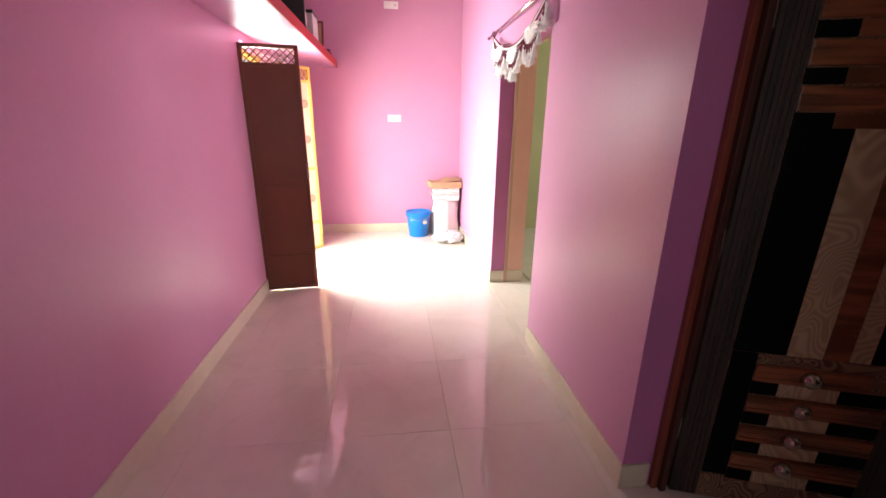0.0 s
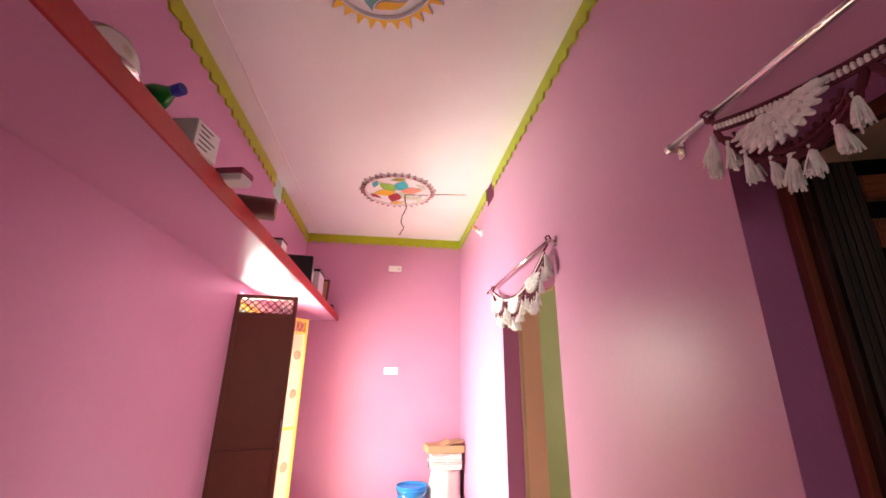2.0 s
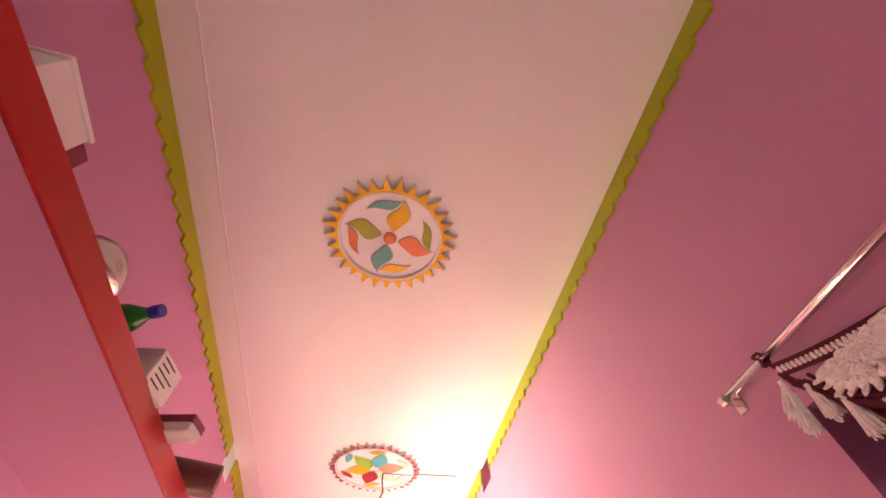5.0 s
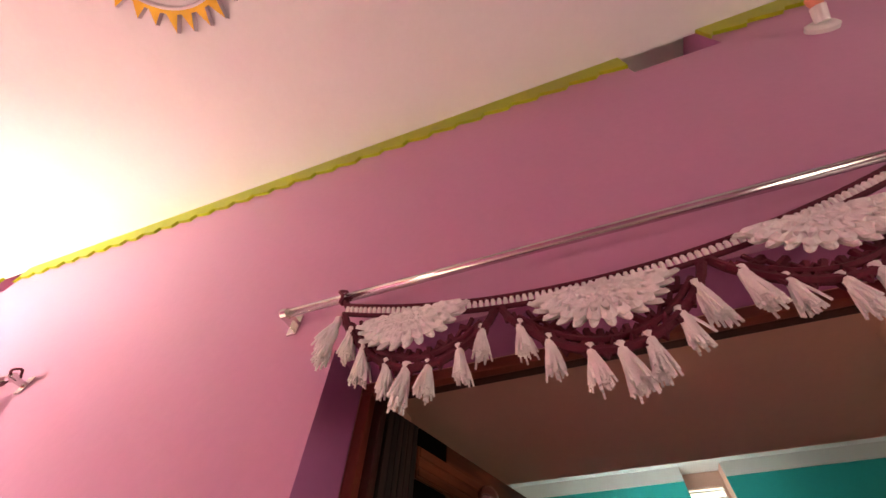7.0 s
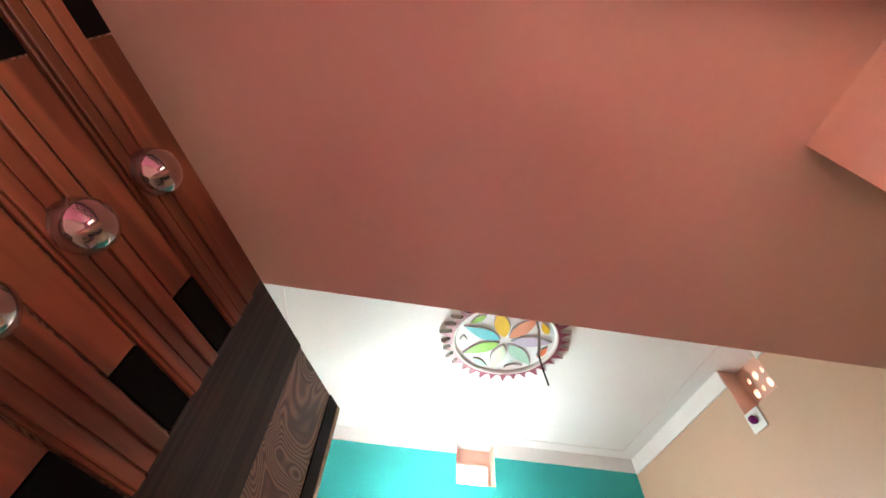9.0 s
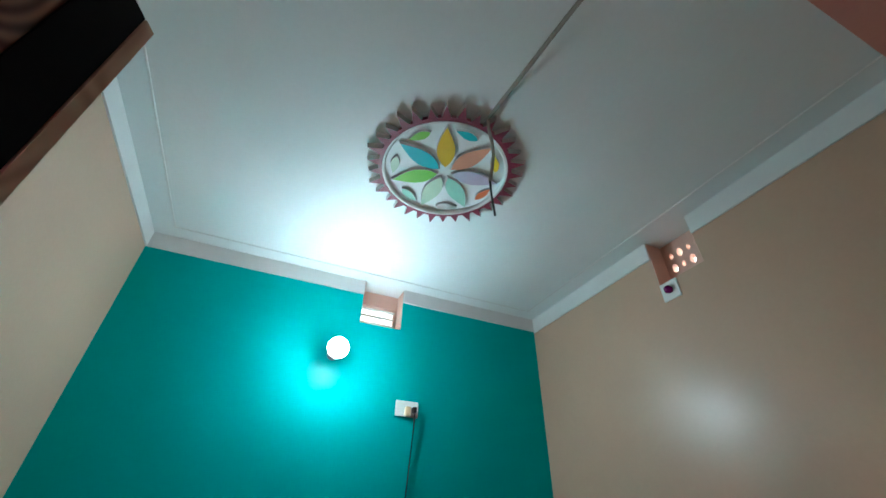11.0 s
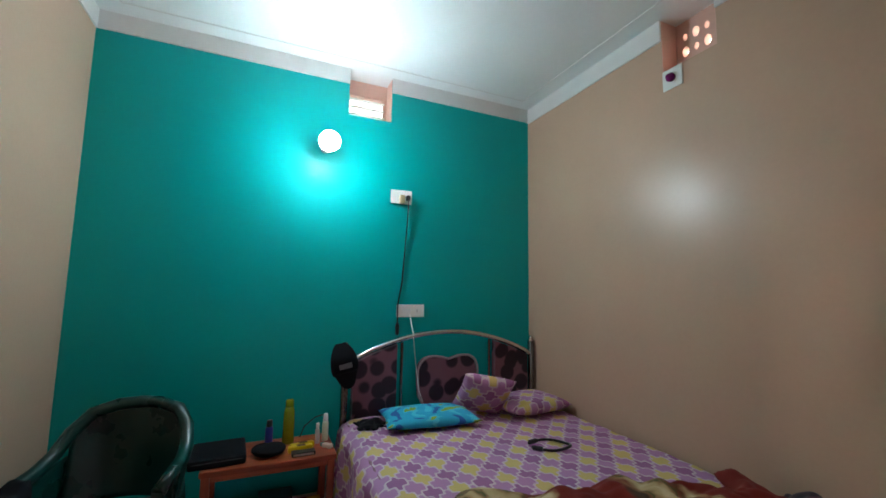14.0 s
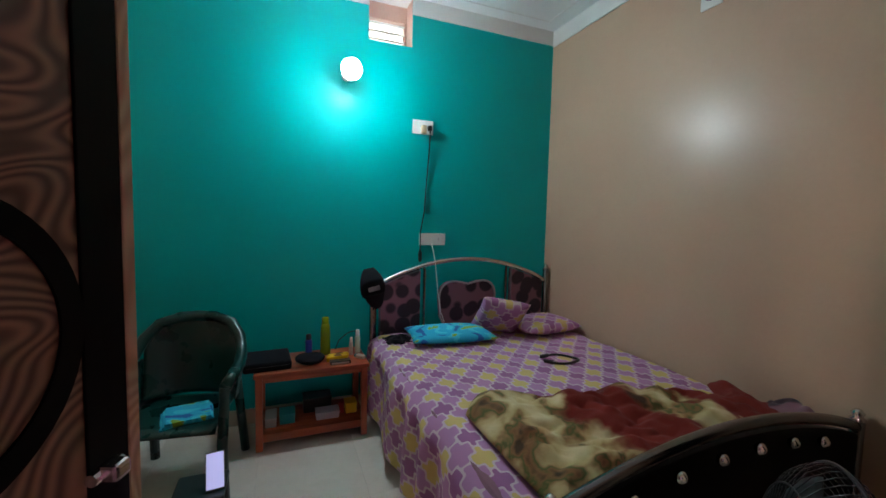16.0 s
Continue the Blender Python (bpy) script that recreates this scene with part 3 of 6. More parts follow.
# switch plates
def plate(name, label, place, w, h, buttons, style=0):
    """A wall plate in local x-z facing local -y."""
    ob = thing(name, label, "switchboard", place)
    part("plate", box((-w / 2, -0.012, -h / 2), (w / 2, 0, h / 2), 0.005), PLASTIC_W, ob)
    for i in range(buttons):
        x = (i - (buttons - 1) / 2) * w / (buttons + 0.4)
        part("switch", box((x - 0.011, -0.019, -0.017), (x + 0.011, -0.011, 0.017), 0.003), PLASTIC_W, ob)
    if style:
        part("socket", lathe([(0.016, 0), (0.016, 0.006), (0.012, 0.006)], 16, m=Matrix.Translation((w * 0.28, -0.012, 0)) @ Matrix.Rotation(radians(90), 4, "X")), COLS["grey"], ob)
    return ob


NORTH = lambda x, z: Matrix.Translation((x, YF, z))
EAST = lambda y, z: Matrix.Translation((0, y, z)) @ Matrix.Rotation(radians(-90), 4, "Z")
TEALW = lambda y, z: Matrix.Translation((TX, y, z)) @ Matrix.Rotation(radians(-90), 4, "Z")
plate("switchboard", "white plastic socket plate high on the pink wall", NORTH(-0.87, 2.79), 0.17, 0.08, 1, 1)
plate("switchboard", "white plastic socket plate on the pink wall", NORTH(-0.86, 1.505), 0.17, 0.085, 1, 1)
plate("switchboard", "white plastic switch plate beside the doorway", EAST(2.98, 1.46), 0.14, 0.085, 2)


def bulb_holder(label, place):
    """An angled batten holder on a round base, facing local -y."""
    ob = thing("bulb_holder", label, "lamp holder", place)
    r = Matrix.Rotation(radians(90), 4, "X")
    part("base", lathe([(0.042, 0), (0.042, 0.012), (0.03, 0.02)], 24, m=r), PLASTIC_W, ob)
    tilt = Matrix.Translation((0, -0.02, 0)) @ Matrix.Rotation(radians(50), 4, "X")
    part("holder", lathe([(0.018, 0), (0.02, 0.05), (0.016, 0.052)], 20, m=tilt), PLASTIC_W, ob)
    part("lamp", lathe([(0.012, 0.05), (0.02, 0.062), (0.024, 0.08), (0.016, 0.10), (0.004, 0.106)], 20, m=tilt), COLS["salmon"], ob, "small unlit pink lamp", True)
    return ob


bulb_holder("white wall lamp holder with a small pink lamp", EAST(2.93, 2.86))
bulb_holder("white wall lamp holder with a small pink lamp", EAST(-1.44, 2.85))


# curtain rods and crochet valances
def rod(label, ya, yb, x, z):
    ob = thing("curtain_rod", label, "curtain rod", Matrix.Translation((0, 0, 0)))
    part("rod", tube([(x, ya, z), (x, (ya + yb) / 2, z), (x, yb, z)], 0.0105, 14), STEEL, ob, "", True)
    for y in (ya, yb):
        bm = box((x - 0.010, y - 0.014, z - 0.005), (-0.003, y + 0.014, z + 0.005), 0.002)
        box((-0.006, y - 0.014, z - 0.03), (0, y + 0.014, z + 0.03), 0.002, bm)
        part("bracket", bm, STEEL, ob)
        part("finial", tube([(x, y - 0.008, z), (x, y + 0.008, z)], 0.014, 12), STEEL, ob)
    return ob


def tassel(p, length, lean, seed):
    """Loose yarn strands gathered under a knot."""
    rnd = random.Random(seed)
    bm = bmesh.new()
    top = Vector(p)
    for k in range(42):
        a, w = rnd.uniform(0, 2 * math.pi), length * 0.235 * math.sqrt(rnd.random())
        dx, dy = math.cos(a) * w, math.sin(a) * w
        ln = length * rnd.uniform(0.80, 1.08)
        jx, jy = rnd.uniform(-0.004, 0.004), rnd.uniform(-0.004, 0.004)
        pts = [top, top + Vector((dx * 0.45, dy * 0.45 + lean * ln * 0.3, -ln * 0.2)), top + Vector((dx * 0.8 + jx, dy * 0.8 + jy + lean * ln * 0.65, -ln * 0.6)), top + Vector((dx + jx * 2, dy + jy * 2 + lean * ln, -ln))]
        tube(pts, length * 0.048, 4, bm, taper=lambda q: 1.0 - 0.35 * q)
    tube([top, top - Vector((0, -lean * length * 0.4, length * 0.4)), top - Vector((0, -lean * length * 0.75, length * 0.78))], length * 0.22, 9, bm, taper=lambda q: 0.55 + 0.5 * q - 0.3 * q * q)
    tube([top + Vector((0, 0, 0.01)), top - Vector((0, 0, length * 0.12))], length * 0.12, 8, bm)
    return bm


def valance(label, ya, za, yb, zb, x, sag, drop, size, seed):
    """A crochet door valance: beaded top band, three fans in festoons, tassels."""
    rnd = random.Random(seed)
    ob = thing("door_valance", label, "valance")
    P = lambda u, dz=0.0, dx=0.0: Vector((x + dx, ya + (yb - ya) * u, za + (zb - za) * u - sag * (1 - (2 * u - 1) ** 2) + dz))
    bm = tube([P(i / 40) for i in range(41)], 0.0065, 6)
    tube([P(i / 40, -0.024) for i in range(41)], 0.0055, 6, bm)
    part("top_cord", bm, MAROON, ob)
    bm = bmesh.new()
    for i in range(88):
        u = 0.01 + 0.98 * i / 87
        tube([P(u, -0.002), P(u, -0.012, -0.004), P(u, -0.024)], 0.0042, 5, bm)
    part("ladder_stitches", bm, WHITE_YARN, ob)
    for y, z, s in ((ya, za, 1), (yb - 0.05, zb + 0.012, -1)):
        ring = [(x + 0.016 * math.cos(a), y - s * -0.012 + 0.006 * math.sin(3 * a), z + 0.030 + 0.016 * math.sin(a)) for a in [2 * math.pi * k / 14 for k in range(14)]]
        bm = tube(ring, 0.004, 5, closed=True)
        tube([(x, y, z), (x, y + s * 0.006, z + 0.016), (x, y + s * 0.010, z + 0.026)], 0.004, 5, bm)
        tube([(x, y, z), P(0.0 if s > 0 else 1.0)], 0.005, 5, bm)
        part("tie", bm, MAROON, ob)
    for f in range(3):
        u0, u1 = f / 3 + 0.006, (f + 1) / 3 - 0.006
        mid, span = (u0 + u1) / 2, abs(yb - ya) * (u1 - u0)
        fest = [P(u0 + (u1 - u0) * i / 24, -0.03 - drop * math.sin(math.pi * i / 24) ** 0.75) for i in range(25)]
        bm = tube(fest, 0.008, 6)
        tube([p + Vector((0, 0, 0.020)) for p in fest[2:-2]], 0.006, 6, bm)
        for i in range(0, 24, 1):
            a, b = fest[i], fest[i + 1]
            tube([a, (a + b) / 2 + Vector((rnd.uniform(-0.006, 0.006), 0, 0.016 if i % 2 else -0.014)), b], 0.0045, 5, bm)
        part("festoon", bm, MAROON, ob)
        c = P(mid, -0.022)
        jag = [rnd.uniform(0.8, 1.0) for _ in range(14)]

        def fan(u, v):
            a = math.pi * (0.02 + 0.96 * u)
            k = u * 12.999
            petal = jag[int(k)] * (0.10 + 0.90 * math.sin(math.pi * (k % 1)) ** 0.8)
            r = v * (0.60 + 0.44 * petal) if v > 0.05 else 0.02
            ridge = 0.006 * math.sin(math.pi * (k % 1)) * v + 0.005 * math.sin(26 * v) + 0.004 * noise.noise(Vector((u * 40, v * 30, f)))
            return (c.x - 0.006 - ridge, c.y + math.cos(a) * span * 0.37 * r, c.z - math.sin(a) * drop * 0.80 * r)

        bm = grid(91, 12, fan, thick=0.008)
        part("fan", bm, WHITE_YARN, ob)
        bm = bmesh.new()
        for i in range(2, 23, 2):
            q = fest[i]
            inner = c + (q - c) * rnd.uniform(0.62, 0.72)
            side = Vector((0.004, rnd.uniform(-0.008, 0.008), 0))
            tube([inner + Vector((0.004, 0, 0)), (inner + q) / 2 + side, q], 0.0065, 5, bm)
        tube([c + (q - c) * 0.80 + Vector((0.002, 0, 0.006 * (-1) ** k)) for k, q in enumerate(fest[1:-1])], 0.0045, 5, bm)
        part("net", bm, MAROON, ob, "maroon crochet netting")
        for i in range(7):
            q = (i + 0.5) / 7
            p = fest[round(q * 24)]
            part("tassel", tassel(p, size * rnd.uniform(0.85, 1.1), rnd.uniform(-0.12, 0.12), seed * 50 + f * 10 + i), WHITE_YARN, ob)
    for y, z, s in ((ya, za, 1), (yb, zb, -1)):
        for k in range(2):
            part("tassel", tassel((x, y + s * 0.008, z - 0.045 - 0.035 * k), size, s * 0.28, seed + 7 * k + (3 if s > 0 else 0)), WHITE_YARN, ob)
    return ob


rod("thin chrome curtain rod over the bedroom door", 0.14, -1.36, -0.045, 2.108)
valance("maroon and white crochet valance with tassels over the bedroom door", -0.03, 2.08, -1.05, 2.08, -0.045, 0.10, 0.12, 0.068, 3)
rod("thin chrome curtain rod over the second doorway", 2.56, 1.14, -0.045, 2.15)
valance("maroon and white crochet valance with tassels over a doorway", 2.36, 2.12, 1.20, 2.12, -0.045, 0.15, 0.13, 0.082, 5)


# outer metal door leaf, standing open
def metal_leaf():
    w, top, lat = 0.435, 1.99, 1.845
    ob = thing("metal_door_leaf", "dark brown metal door leaf with a lattice top, standing open", "door", Matrix.Translation((-2.035, 2.262, 0.012)) @ Matrix.Rotation(math.atan2(0.044, 0.452), 4, "Z"))
    bm = box((0.012, -0.008, 0.02), (w - 0.012, 0.008, lat))
    part("sheet", bm, BROWN_METAL, ob)
    for a, b in (((0, -0.018, 0), (0.03, 0.018, top)), ((w - 0.03, -0.018, 0), (w, 0.018, top))):
        part("stile", box(a, b, 0.004), BROWN_METAL, ob)
    for z in (0.0, 0.30, 0.92, lat - 0.015, top - 0.028):
        part("rail", box((0.03, -0.016, z), (w - 0.03, 0.016, z + (0.028 if z not in (0.30, 0.92) else 0.014)), 0.003), BROWN_METAL, ob)
    z0, z1 = lat + 0.013, top - 0.028
    n = 7
    step = (w - 0.06) / n
    for i in range(-2, n):
        for s in (1, -1):
            xa, xb = 0.03 + i * step, 0.03 + (i + 2) * step
            pa, pb = (xa, z0 if s > 0 else z1), (xb, z1 if s > 0 else z0)
            ta, tb = max(0.0, (0.03 - xa) / (xb - xa)), min(1.0, (w - 0.03 - xa) / (xb - xa))
            if tb - ta < 0.05:
                continue
            q = [(pa[0] + (pb[0] - pa[0]) * t, 0.003 * s, pa[1] + (pb[1] - pa[1]) * t) for t in (ta, tb)]
            part("lattice_bar", tube(q, 0.0045, 6), BROWN_METAL, ob)
    part("latch", box((w - 0.012, -0.03, 0.98), (w + 0.004, -0.016, 1.12), 0.003), STEEL, ob)
    return ob


metal_leaf()
# the second leaf, painted cream and yellow on its outer side
ob = thing("metal_door_leaf", "sunlit cream and yellow painted metal door leaf, standing open", "door", Matrix.Translation((-2.0, 3.30, 0.012)) @ Matrix.Rotation(radians(50), 4, "Z"))
CREAM = mat("cream_enamel", (0.76, 0.66, 0.42), 0.4, 0.08, 4, 60, 0.1)
part("sheet", box((0.03, -0.008, 0.02), (0.34, 0.008, 1.845)), CREAM, ob)
for x in (0.0, 0.335):
    part("stile", box((x, -0.018, 0), (x + 0.03, 0.018, 1.99), 0.004), YELLOW_WALL, ob)
for z in (0.0, 0.30, 0.92, 1.83, 1.962):
    part("rail", box((0.03, -0.016, z), (0.335, 0.016, z + 0.028), 0.003), YELLOW_WALL, ob)
for i in range(6):
    for sgn in (1, -1):
        x = 0.05 + i * 0.055
        part("lattice_bar", tube([(x - 0.026 * sgn, 0.003 * sgn, 1.858), (x + 0.026 * sgn, 0.003 * sgn, 1.962)], 0.0045, 6), YELLOW_WALL, ob)
for z in (0.6, 1.25, 1.62):
    part("ornament", lathe([(0.045, 0.008), (0.04, 0.014), (0.02, 0.016)], 20, m=Matrix.Translation((0.27, 0, z)) @ Matrix.Rotation(radians(90), 4, "X")), COLS["salmon"], ob)


# bucket, sack, bundle
ob = thing("bucket", "bright blue plastic bucket on the tiled floor", "bucket", Matrix.Translation((-0.575, 4.03, 0)))
part("body", lathe([(0.118, 0.0), (0.122, 0.006), (0.158, 0.31), (0.166, 0.315), (0.166, 0.33), (0.152, 0.33), (0.150, 0.30), (0.115, 0.02)], 36), BLUE_PL, ob, "", True)
part("rim", lathe([(0.160, 0.296), (0.169, 0.298), (0.169, 0.308), (0.160, 0.31)], 36), BLUE_PL, ob)
part("handle", tube([(0.165 * math.cos(a), -0.165 * abs(math.sin(a)) * 0.95, 0.30 - 0.06 * math.sin(a)) for a in [math.pi * k / 18 for k in range(19)]], 0.004, 6), STEEL, ob)
part("sticker", box((0.05, -0.158, 0.19), (0.10, -0.150, 0.225), 0.002), COLS["salmon"], ob)


def sack_shape(u, v):
    a = 2 * math.pi * u
    r = 0.172 * (1 + 0.05 * math.sin(3 * a + 1) + 0.03 * math.sin(7 * a)) * (1.06 - 0.20 * v ** 2 + 0.05 * math.sin(9 * v + a))
    return (r * math.cos(a) * 1.02, r * math.sin(a) * 0.85, 0.49 * v + 0.012 * math.sin(2 * a) * v)


ob = thing("sack", "full white woven plastic sack against the wall", "sack", Matrix.Translation((-0.215, 4.07, 0)))
bm = grid(40, 18, sack_shape)
bmesh.ops.remove_doubles(bm, verts=bm.verts[:], dist=1e-4)
for loop in [[e for e in bm.edges if e.is_boundary and (e.verts[0].co.z > 0.3) == t] for t in (True, False)]:
    bmesh.ops.contextual_create(bm, geom=loop)
part("body", bm, SACK, ob, "", True)
random.seed(11)
ob = thing("paper_bundle", "bundle of folded newspapers tied on top of the sack", "paper", Matrix.Translation((-0.215, 4.05, 0.485)))
for i in range(6):
    a = radians(random.uniform(-9, 9))
    part("sheet_stack", box((-0.17, -0.13, 0.027 * i), (0.17, 0.13, 0.027 * i + 0.025), 0.008, m=Matrix.Rotation(a, 4, "Z")), [PAPER, PLASTIC_W, PAPER][i % 3], ob)
part("string", tube([(-0.178, 0.0, 0.0), (-0.178, -0.02, 0.16), (0, -0.15, 0.166), (0.178, 0.0, 0.16), (0.178, 0, 0)], 0.004, 5), BLACK_PL, ob)
ob = thing("cardboard_box", "flattened open cardboard box lying on the bundle", "box", Matrix.Translation((-0.225, 4.04, 0.65)) @ Matrix.Rotation(radians(6), 4, "Z"))
part("body", box((-0.21, -0.14, 0), (0.20, 0.14, 0.075), 0.006), CARD, ob)
part("flap", box((-0.20, -0.12, 0), (0.06, 0.13, 0.008), 0.002, m=Matrix.Translation((0, 0, 0.085)) @ Matrix.Rotation(radians(-24), 4, "Y")), CARD, ob)
part("flap", box((0, -0.13, 0), (0.2, 0.13, 0.008), 0.002, m=Matrix.Translation((0, 0, 0.08)) @ Matrix.Rotation(radians(-8), 4, "Y")), CARD, ob)


def crumple(u, v):
    a, b = 2 * math.pi * u, math.pi * v
    n = noise.noise(Vector((math.cos(a) * 2.4, math.sin(a) * 2.4, b * 1.6))) * 0.35 + 1
    return (0.19 * math.sin(b) * math.cos(a) * n, 0.17 * math.sin(b) * math.sin(a) * n, max(0.0, 0.07 - 0.075 * math.cos(b) * n))


ob = thing("polythene_bag", "crumpled black and white polythene bags on the floor", "bag", Matrix.Translation((-0.22, 3.68, 0)))
part("bag", grid(36, 20, crumple), mat("printed_polythene", (0.62, 0.63, 0.64), 0.3, 0.55, 14, 30, 0.3), ob, "", True)


# things on the ledge
LEDGE = 2.156
ob = thing("shoe_box", "white carton with a dark red end on the ledge", "box", Matrix.Translation((-1.66, -0.28, LEDGE)) @ Matrix.Rotation(radians(4), 4, "Z"))
part("body", box((-0.065, -0.10, 0), (0.055, 0.06, 0.095), 0.004), PLASTIC_W, ob)
part("end_label", box((-0.064, 0.06, 0.003), (0.054, 0.10, 0.085), 0.003), COLS["maroon"], ob)
part("lid", box((-0.07, -0.105, 0.095), (0.060, 0.065, 0.106), 0.003), PLASTIC_W, ob)
ob = thing("steel_bowl", "upturned dull steel bowl on the ledge", "bowl", Matrix.Translation((-1.66, 0.08, LEDGE)))
part("body", lathe([(0.088, 0), (0.090, 0.012), (0.080, 0.055), (0.054, 0.10), (0.024, 0.112), (0.003, 0.114)], 32), STEEL, ob, "", True)
ob = thing("bottle", "green plastic bottle with a blue cap lying on the ledge", "bottle", Matrix.Translation((-1.76, 0.31, LEDGE + 0.042)) @ Matrix.Rotation(radians(-22), 4, "Z") @ Matrix.Rotation(radians(84), 4, "Y"))
part("body", lathe([(0.034, 0), (0.041, 0.01), (0.041, 0.14), (0.036, 0.165), (0.017, 0.205), (0.014, 0.225)], 24), GREEN_GL, ob, "", True)
part("cap", lathe([(0.017, 0.218), (0.018, 0.222), (0.018, 0.248), (0.015, 0.250)], 20), BLUE_CAP, ob)
part("label_band", lathe([(0.0416, 0.05), (0.0418, 0.052), (0.0418, 0.10), (0.0416, 0.102)], 24, cap=False), PLASTIC_W, ob)
ob = thing("carton", "grey and white printed carton on the ledge edge", "box", Matrix.Translation((-1.66, 0.52, LEDGE)) @ Matrix.Rotation(radians(-10), 4, "Z"))
part("body", box((-0.12, -0.08, 0), (0.09, 0.05, 0.115), 0.004), COLS["grey"], ob)
part("end_label", box((0.09, -0.078, 0.004), (0.094, 0.048, 0.111), 0.001), PLASTIC_W, ob)
for i in range(5):
    part("print_bar", box((0.094, -0.062 + 0.004 * (i % 2), 0.018 + 0.019 * i), (0.0955, -0.01 + 0.018 * (i % 3), 0.022 + 0.019 * i)), BLACK_PL, ob)
ob = thing("packet", "red and grey paper packet sticking out over the ledge", "packet", Matrix.Translation((-1.67, 0.73, LEDGE)) @ Matrix.Rotation(radians(-12), 4, "Z"))
part("body", box((-0.16, -0.04, 0), (0.18, 0.04, 0.055), 0.012), COLS["grey"], ob)
part("wrapper", box((-0.10, -0.042, 0.028), (0.182, 0.042, 0.058), 0.008), COLS["maroon"], ob)
ob = thing("paper_roll", "thick brown rolled poster lying on the ledge", "roll", Matrix.Translation((-1.765, 1.03, LEDGE + 0.057)) @ Matrix.Rotation(radians(12), 4, "Z") @ Matrix.Rotation(radians(90), 4, "Y"))
part("roll", lathe([(0.052, -0.15), (0.056, -0.148), (0.056, 0.28), (0.052, 0.282), (0.042, 0.282), (0.038, 0.2)], 28), ROLL, ob, "", True)
part("inner_sheet", lathe([(0.030, -0.14), (0.032, 0.285), (0.026, 0.285), (0.024, 0.2)], 24), CARD, ob, "", True)
ob = thing("small_carton", "small white carton on the ledge", "box", Matrix.Translation((-1.64, 1.62, LEDGE)))
part("body", box((-0.06, -0.06, 0), (0.07, 0.06, 0.06), 0.004), PLASTIC_W, ob)
part("lid", box((-0.062, -0.062, 0.06), (0.072, 0.062, 0.072), 0.002), ROLL, ob)
ob = thing("black_box", "black cardboard box with a white label on the ledge", "box", Matrix.Translation((-1.70, 2.55, LEDGE)) @ Matrix.Rotation(radians(8), 4, "Z"))
part("body", box((-0.12, -0.14, 0), (0.13, 0.14, 0.22), 0.004), BLACK_PL, ob)
part("end_label", box((0.13, -0.06, 0.05), (0.133, 0.10, 0.13), 0.001), PLASTIC_W, ob)
ob = thing("grey_box", "grey box stacked on the ledge", "box", Matrix.Translation((-1.68, 2.95, LEDGE)))
part("body", box((-0.12, -0.13, 0), (0.12, 0.13, 0.19), 0.004), COLS["grey"], ob)
part("lid", box((-0.125, -0.135, 0.19), (0.125, 0.135, 0.215), 0.003), BLACK_PL, ob)
ob = thing("picture_board", "brown framed board leaning on the ledge", "board", Matrix.Translation((-1.66, 3.40, LEDGE)) @ Matrix.Rotation(radians(-14), 4, "X"))
part("board", box((-0.16, -0.008, 0.012), (0.09, 0.008, 0.26), 0.002), CARD, ob)
for lo, hi in (((-0.17, -0.014, 0), (0.10, 0.014, 0.02)), ((-0.17, -0.014, 0.25), (0.10, 0.014, 0.27)), ((-0.17, -0.014, 0.02), (-0.15, 0.014, 0.25)), ((0.08, -0.014, 0.02), (0.10, 0.014, 0.25))):
    part("frame_side", box(lo, hi, 0.003), ROLL, ob)
ob = thing("small_jar", "small brown jar at the end of the ledge", "jar", Matrix.Translation((-1.62, 4.08, LEDGE)))
part("body", lathe([(0.04, 0), (0.044, 0.01), (0.044, 0.07), (0.03, 0.085)], 20), ROLL, ob, "", True)
part("lid", lathe([(0.034, 0.083), (0.034, 0.10), (0.03, 0.103)], 20), BLACK_PL, ob)

# ---- things in the bedroom ----
LAM_DARK = wood("dark_ribbed_laminate", (0.012, 0.006, 0.005), (0.034, 0.015, 0.011), 0.62, 30, (1, 1, 0.02))
LAM_BROWN = wood("red_brown_laminate", (0.11, 0.031, 0.012), (0.26, 0.082, 0.034), 0.35, 9, (0.12, 1, 1))
LAM_SWIRL = wood("swirled_brown_laminate", (0.070, 0.032, 0.018), (0.25, 0.14, 0.085), 0.38, 4.2, (1, 1, 1.25), 1.3)
LAM_CREAM = wood("cream_figured_laminate", (0.33, 0.22, 0.13), (0.46, 0.33, 0.20), 0.4, 6, (1, 1, 0.5), 0.5)
LAM_BLACK = mat("black_laminate", (0.003, 0.0025, 0.0025), 0.45, 0.15, 6, 80, spec=0.06)
TABLE_WOOD = wood("red_table_wood", (0.24, 0.042, 0.016), (0.40, 0.085, 0.032), 0.35, 7, (1, 0.12, 1))
LEG_WOOD = wood("red_leg_wood", (0.24, 0.042, 0.016), (0.40, 0.085, 0.032), 0.35, 7, (1, 1, 0.12))
GLASS_DOME = mat("mirror_glass_boss", (0.34, 0.25, 0.20), 0.05, 0.05, 10, 60, metal=0.75, spec=0.8, coat=1.0)
GREEN_PL = mat("dark_green_plastic", (0.0015, 0.034, 0.028), 0.28, 0.12, 5, 60, 0.05)
DARK_STEEL = mat("dark_steel_tube", (0.20, 0.19, 0.19), 0.22, 0.1, 8, 70, metal=1.0)


